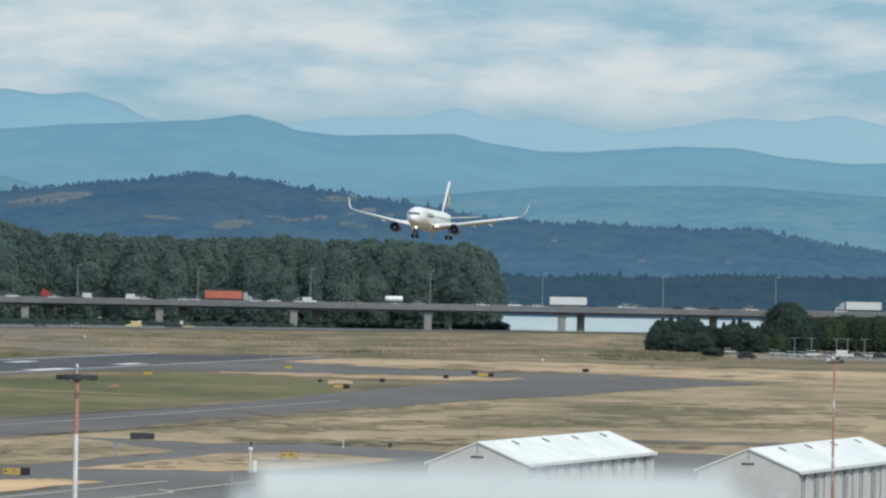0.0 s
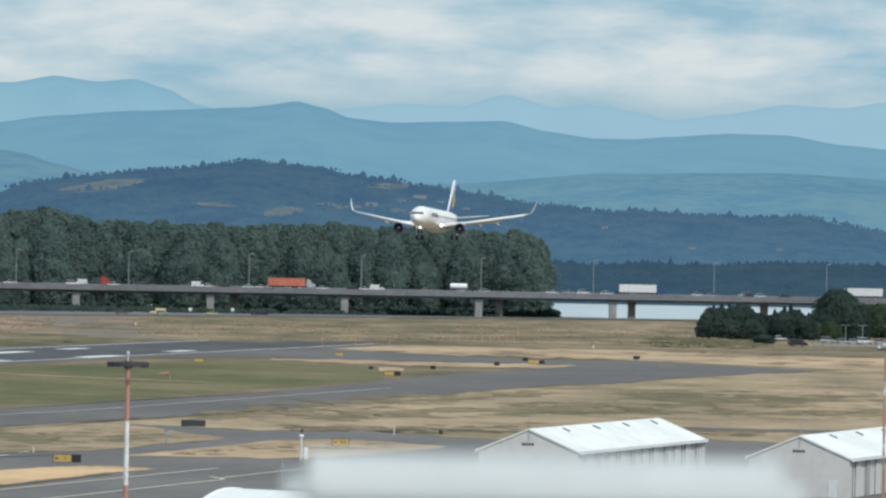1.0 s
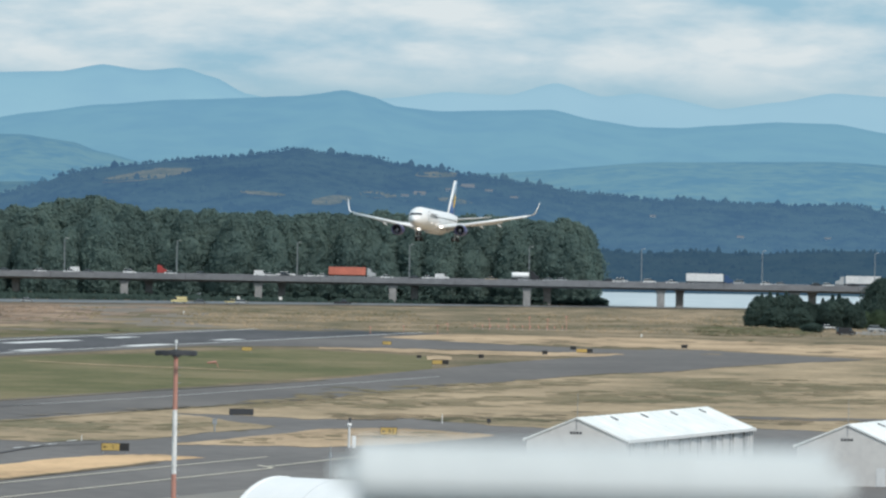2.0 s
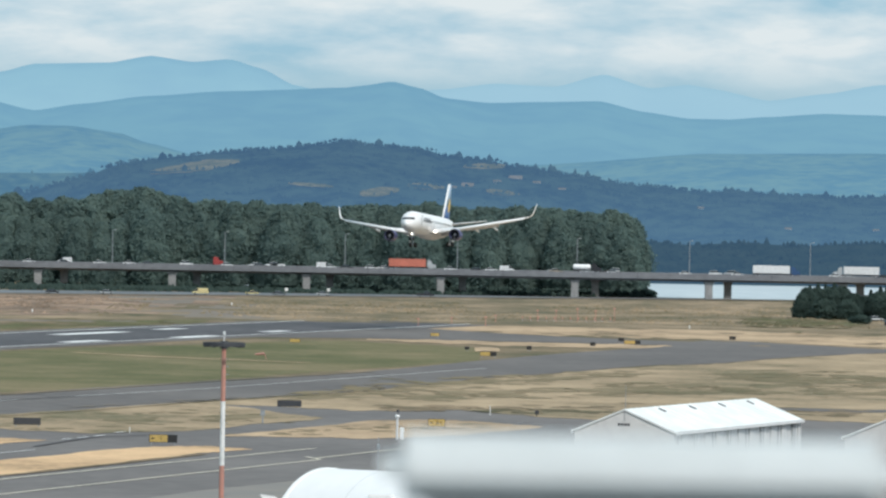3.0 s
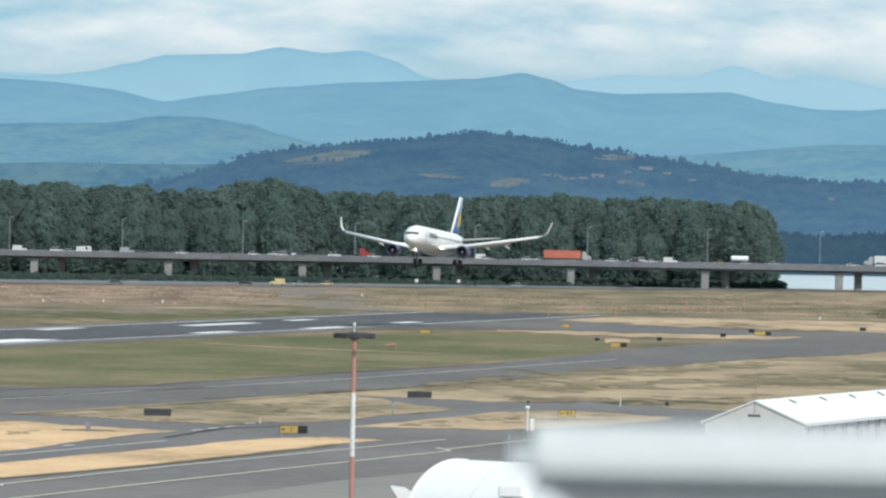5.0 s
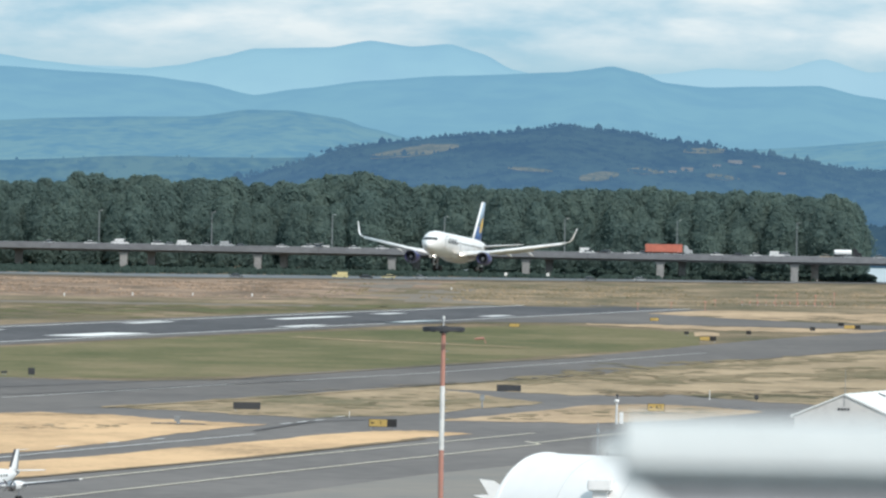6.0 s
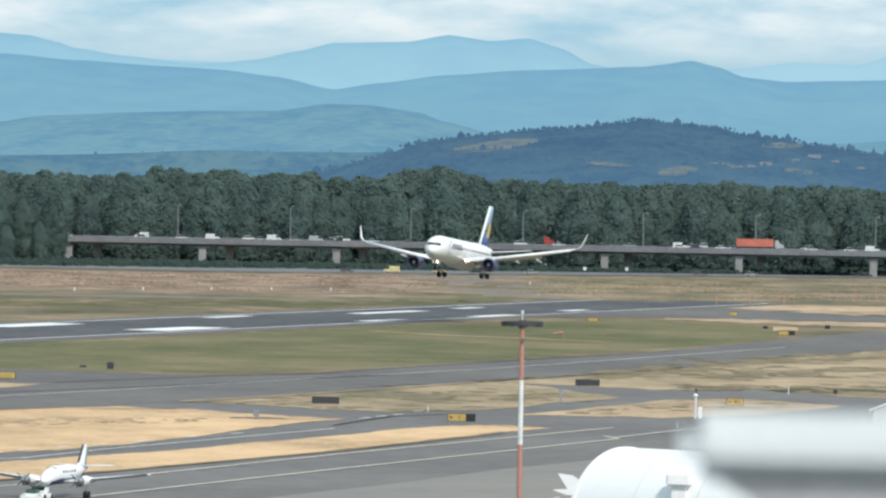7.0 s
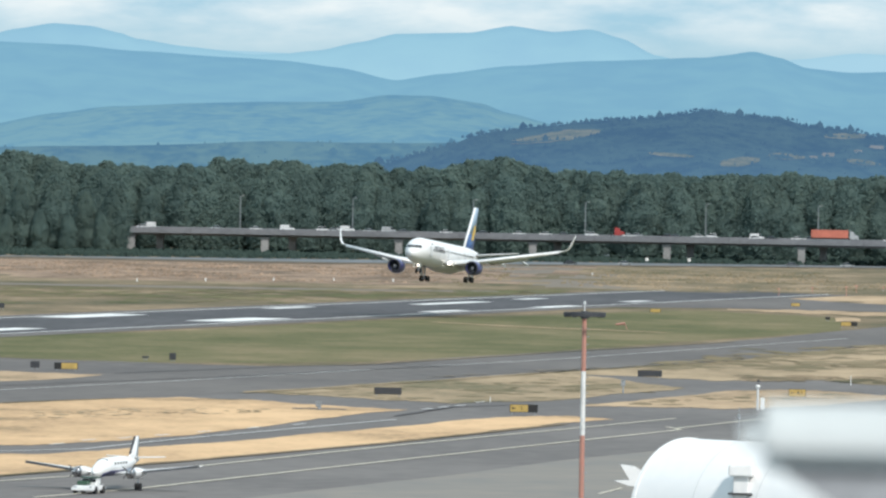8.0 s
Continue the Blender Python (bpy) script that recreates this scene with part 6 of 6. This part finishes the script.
rod(bm, (3.4, 0.6, bz - 0.1), (3.4, 0.6, bz + 1.9), 0.03, 0.02, 6)
rod(bm, (3.4, 0.6, bz + 1.25), (3.4, 0.6, bz + 1.5), 0.09, 0.09, 8)
part("antenna", bm, M_STEEL, vault)
part("ridge_hatch", boxes((3.7, 6.6, 0.9, 1.5, bz - 0.25, bz + 0.18), bevel=0.03), M_CHAR, vault, "dark hatch behind the ridge")
vx, vy, vz = (1.94, 441.30, 10.81)
vent = thing("roof_vent", "white boxy roof vent on a square neck", "vent", "", pose(vx, vy, vz, 0, 0, -8))
part("neck", boxes((-0.42, 0.42, -0.42, 0.42, -1.6, 0.75), bevel=0.04), M_WHITE, vent)
part("hood", boxes((-0.68, 0.68, -0.7, 0.7, 0.72, 1.42), bevel=0.08), M_WHITE, vent)
part("flashing", boxes((-0.7, 0.7, -0.7, 0.7, -0.3, -0.2), bevel=0.03), M_CHAR, vent)
fx, fy, fz = (-3.59, 452.00, 10.74)
scoop = thing("roof_scoop", "white angled metal scoop on the gable end", "vent", "", pose(fx, fy, fz))
bm = bmesh.new()
loft(bm, [[(0.4, y, -0.35), (-0.95, y, -0.28), (-1.75, y, 0.0), (-0.9, y, 0.06), (-1.45, y, 0.95), (-0.6, y, 0.85), (0.15, y, 0.35)] for y in (-0.15, 0.15)])
part("blade", bm, M_WHITE, scoop)
part("bracket", boxes((0.1, 1.6, -0.12, 0.12, -0.5, 0.1)), M_STEEL, scoop)

# ---------------------------------------------------------------- twin turboprop under tow
def turboprop():
    """Nose at the origin, tail along +y, 12.5 m long; the ground is at z = -1.9."""
    p = thing("propeller_airplane", "white twin-propeller airplane under tow on the taxiway", "airplane")
    bm = bmesh.new()
    loft(bm, [ring_xz(y, r, r * 1.06, cz, seg=24) for y, r, cz in ((0, 0.06, -0.28), (0.3, 0.32, -0.24), (1.0, 0.55, -0.14), (1.9, 0.68, 0.0), (2.6, 0.76, 0.14), (3.3, 0.78, 0.16), (6.8, 0.78, 0.14), (8.6, 0.6, 0.25), (10.6, 0.32, 0.42), (12.3, 0.1, 0.55))])
    part("fuselage", bm, M_WHITE, p, "white fuselage", True)
    for sx in (-1, 1):
        bm = bmesh.new()
        loft(bm, [[(sx * 0.04, 1.86, 0.5), (sx * 0.5, 2.05, 0.46), (sx * 0.42, 2.5, 0.84), (sx * 0.04, 2.42, 0.92)], [(sx * 0.04, 2.6, 0.4), (sx * 0.55, 2.6, 0.4), (sx * 0.46, 2.9, 0.78), (sx * 0.04, 2.9, 0.85)]])
        part("windscreen", bm, M_GLASS, p)
        for k in range(5):
            part("cabin_window", boxes((sx * 0.74, sx * 0.80, 3.55 + 0.75 * k, 3.8 + 0.75 * k, 0.36, 0.58), bevel=0.02), M_GLASS, p)
        bm = bmesh.new()
        loft(bm, [foil(sx * x, y, z, c, 0.15) for x, y, z, c in ((0.5, 4.1, -0.5, 2.3), (2.6, 4.2, -0.3, 2.2), (8.15, 5.0, 0.35, 1.0))])
        part("wing", bm, M_WHITE, p, "white wing with a dark edge", True)
        bm = bmesh.new()
        loft(bm, [[(sx * x, y - 0.12, z - 0.1), (sx * x, y + 0.02, z + 0.09), (sx * x, y + 0.2, z + 0.1), (sx * x, y + 0.1, z - 0.1)] for x, y, z in ((3.1, 4.25, -0.24), (8.1, 4.98, 0.34))])
        part("deice_boot", bm, M_CHAR, p, "black wing leading edge")
        bm = bmesh.new()
        loft(bm, [ring_xz(y, r, r * 1.05, cz, sx * 2.5, 18) for y, r, cz in ((2.35, 0.18, -0.28), (2.5, 0.38, -0.3), (3.2, 0.46, -0.33), (4.6, 0.46, -0.36), (6.2, 0.3, -0.36), (7.3, 0.08, -0.3))])
        nac = part("engine", bm, M_WHITE, p, "white engine nacelle", True)
        bm = bmesh.new()
        loft(bm, [ring_xz(y, r, r * 1.05, cz, sx * 2.5, 18) for y, r, cz in ((2.33, 0.2, -0.28), (2.48, 0.395, -0.3), (2.9, 0.45, -0.32), (2.92, 0.3, -0.32))])
        part("cowl_ring", bm, M_METAL, nac, "bare metal cowl ring", True)
        part("intake", boxes((sx * 2.5 - 0.2, sx * 2.5 + 0.2, 2.5, 2.62, -0.78, -0.58)), M_DARK, nac)
        bm = bmesh.new()
        loft(bm, [ring_xz(y, r, r, -0.28, sx * 2.5, 12) for y, r in ((1.85, 0.03), (2.05, 0.14), (2.34, 0.19))])
        part("spinner", bm, M_METAL, nac, "", True)
        for k in range(4):
            a = math.pi / 4 + k * math.pi / 2
            bm = bmesh.new()
            loft(bm, [[(sx * 2.5 + math.cos(a) * r - math.sin(a) * w, 2.15, -0.28 + math.sin(a) * r + math.cos(a) * w), (sx * 2.5 + math.cos(a) * r + math.sin(a) * w, 2.22, -0.28 + math.sin(a) * r - math.cos(a) * w), (sx * 2.5 + math.cos(a) * r + math.sin(a) * w, 2.25, -0.28 + math.sin(a) * r - math.cos(a) * w), (sx * 2.5 + math.cos(a) * r - math.sin(a) * w, 2.18, -0.28 + math.sin(a) * r + math.cos(a) * w)] for r, w in ((0.15, 0.03), (0.5, 0.045), (0.8, 0.02))])
            part("propeller_blade", bm, M_DARK, nac)
        bm = bmesh.new()
        rod(bm, (sx * 2.5, 4.9, -0.6), (sx * 2.5, 4.9, -1.6), 0.08, 0.07, 8)
        leg = part("main_gear", bm, M_METAL, p)
        for s in (-0.17, 0.17):
            bm = bmesh.new()
            rod(bm, (sx * 2.5 + s - 0.09, 4.9, -1.58), (sx * 2.5 + s + 0.09, 4.9, -1.58), 0.32, 0.32, 14)
            part("tyre", bm, M_DARK, leg)
        bm = bmesh.new()
        loft(bm, [foil(sx * x, y, z, c, 0.1) for x, y, z, c in ((0.1, 10.6, 0.75, 1.5), (2.7, 11.2, 0.85, 0.9))])
        part("tailplane", bm, M_WHITE, p, "", True)
    bm = bmesh.new()
    loft(bm, [foil(0, y, z, c, 0.1, (1, 0, 0)) for z, y, c in ((0.5, 8.6, 3.6), (1.0, 9.7, 2.4), (2.65, 11.1, 1.3))])
    part("fin", bm, M_WHITE, p, "white swept fin", True)
    bm = bmesh.new()
    loft(bm, [[(-0.08, y - 0.05, z), (0.08, y - 0.05, z), (0.1, y + 0.08, z), (-0.1, y + 0.08, z)] for z, y in ((1.1, 9.82), (2.66, 11.12))])
    part("fin_boot", bm, M_CHAR, p, "dark fin leading edge")
    bm = bmesh.new()
    low_arc = [math.pi * (1.12 + 0.76 * i / 10) for i in range(11)]
    loft(bm, [[(k * r * math.cos(a), y, cz + k * r * 1.06 * math.sin(a)) for k, arc_ in ((1.02, low_arc), (0.9, low_arc[::-1])) for a in arc_] for y, r, cz in ((1.0, 0.55, -0.14), (1.9, 0.68, 0.0), (2.6, 0.76, 0.14), (3.3, 0.78, 0.16), (6.8, 0.78, 0.14), (8.6, 0.6, 0.25))])
    part("belly_stripe", bm, M_NAVY, p, "navy blue painted belly")
    bm = bmesh.new()
    rod(bm, (0, 1.9, -0.5), (0, 1.8, -1.6), 0.06, 0.05, 8)
    leg = part("nose_gear", bm, M_METAL, p)
    bm = bmesh.new()
    rod(bm, (-0.09, 1.8, -1.62), (0.09, 1.8, -1.62), 0.28, 0.28, 14)
    part("tyre", bm, M_DARK, leg)
    return p


def tug():
    t = thing("aircraft_tug", "low white and green aircraft tow tractor", "tug")
    bm = bmesh.new()
    loft(bm, [[(x, y, z) for y, z in ((-1.6, 0.28), (-1.6, 0.6), (-1.2, 0.72), (1.2, 0.72), (1.6, 0.6), (1.6, 0.28))] for x in (-1.0, 1.0)])
    bmesh.ops.bevel(bm, geom=bm.edges[:], offset=0.07, segments=2, affect="EDGES")
    part("body", bm, M_WHITE, t)
    part("hood", boxes((-0.8, 0.15, -1.0, 0.5, 0.7, 1.12), bevel=0.08), PAINTS["green"], t, "green engine hood")
    part("cab", boxes((-0.72, 0.72, 0.0, 1.0, 0.7, 1.35), bevel=0.1), M_WHITE, t, "low white cab")
    part("windscreen", boxes((-0.62, 0.62, -0.05, 0.02, 0.98, 1.28), bevel=0.02), M_GLASS, t)
    part("roof", boxes((-0.78, 0.78, -0.08, 1.05, 1.35, 1.43), bevel=0.03), PAINTS["green"], t, "green cab roof")
    part("bumper", boxes((-1.05, 1.05, -1.72, -1.58, 0.3, 0.55), bevel=0.03), M_WHITE, t)
    for x in (-0.7, 0.7):
        part("headlight", boxes((x - 0.12, x + 0.12, -1.64, -1.58, 0.56, 0.68), bevel=0.02), M_METAL, t)
    for x in (-0.9, 0.9):
        for y in (-1.0, 1.0):
            bm = bmesh.new()
            rod(bm, (x - 0.14, y, 0.34), (x + 0.14, y, 0.34), 0.34, 0.34, 14)
            part("wheel", bm, M_DARK, t)
    bm = bmesh.new()
    rod(bm, (0, 1.4, 0.45), (0, 3.6, 0.35), 0.06, 0.06, 6)
    part("tow_bar", bm, M_STEEL, t)
    return t


prop_plane = turboprop()
tow_tug = tug()
TOW_AT = Vector((-52.6, 687.6))          # between the main wheels at 8 s
TOW_BACK = Vector((0.25, 0.968))


def tow_pose(t, ahead, z, side=0.0):
    p = TOW_AT + TOW_BACK * (3.0 * (8.0 - t) - ahead) + Vector((side, 0))
    return pose(p.x, p.y, z, 0, 0, -14.5)


prop_plane.matrix_basis = tow_pose(0, 4.9, 1.97)
tow_tug.matrix_basis = tow_pose(0, 8.8, 0.04, 0.9)

# ---------------------------------------------------------------- the car park deck under the camera
part_deck = tagged(mesh_ob("roof_deck", boxes((-14, 14, -12, 15, 25.9, 26.3)), M_DECK), "concrete top deck of a car park", "deck", "", "structure")
tagged(mesh_ob("wall_car_park", boxes((-13.9, 13.9, -11.9, 14.9, -0.1, 25.9)), M_DECK), "plain concrete car park building", "building", "", "structure")
c0, c1 = (0.052, 12.00, 27.66), (0.855, 12.00, 27.67)
ct = (0.45, 12.00, 27.66)[2]
cowl = thing("metal_cabinet", "pale grey metal cabinet with a rounded overhanging lid", "cabinet", "", pose((c0[0] + c1[0]) / 2, 12.0, 26.3))
hw, hz = (c1[0] - c0[0]) / 2, ct - 26.3
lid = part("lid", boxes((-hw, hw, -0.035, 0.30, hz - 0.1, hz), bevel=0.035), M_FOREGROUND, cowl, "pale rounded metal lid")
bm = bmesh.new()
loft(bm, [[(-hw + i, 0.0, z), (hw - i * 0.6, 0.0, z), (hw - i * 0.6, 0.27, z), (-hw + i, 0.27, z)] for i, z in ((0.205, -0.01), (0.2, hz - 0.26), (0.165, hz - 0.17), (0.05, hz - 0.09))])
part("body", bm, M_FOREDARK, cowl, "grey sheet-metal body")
part("plinth", boxes((-hw + 0.06, hw, -0.02, 0.29, -0.02, 0.06)), M_DECK, cowl)



def motions():
    """All that moves: the airliner on its approach, the traffic, and the aircraft under tow."""
    walk(jet, [(t, pose(x, y, z, -1.8 - 0.19 * t, bank, -12.6)) for t, x, y, z, bank in JET_ROWS])
    for ob, x0, v, y, z, face in MOVERS:
        walk(ob, [(t, pose(x0 + v * t, y, crest(x0 + v * t) + 0.31 if z is None else z, 0, 0, face)) for t in (0.0, 4.0, 8.0)])
    walk(prop_plane, [(t, tow_pose(t, 4.9, 1.97)) for t in (0.0, 4.0, 8.0)])
    walk(tow_tug, [(t, tow_pose(t, 8.8, 0.04, 0.9)) for t in (0.0, 4.0, 8.0)])



motions()
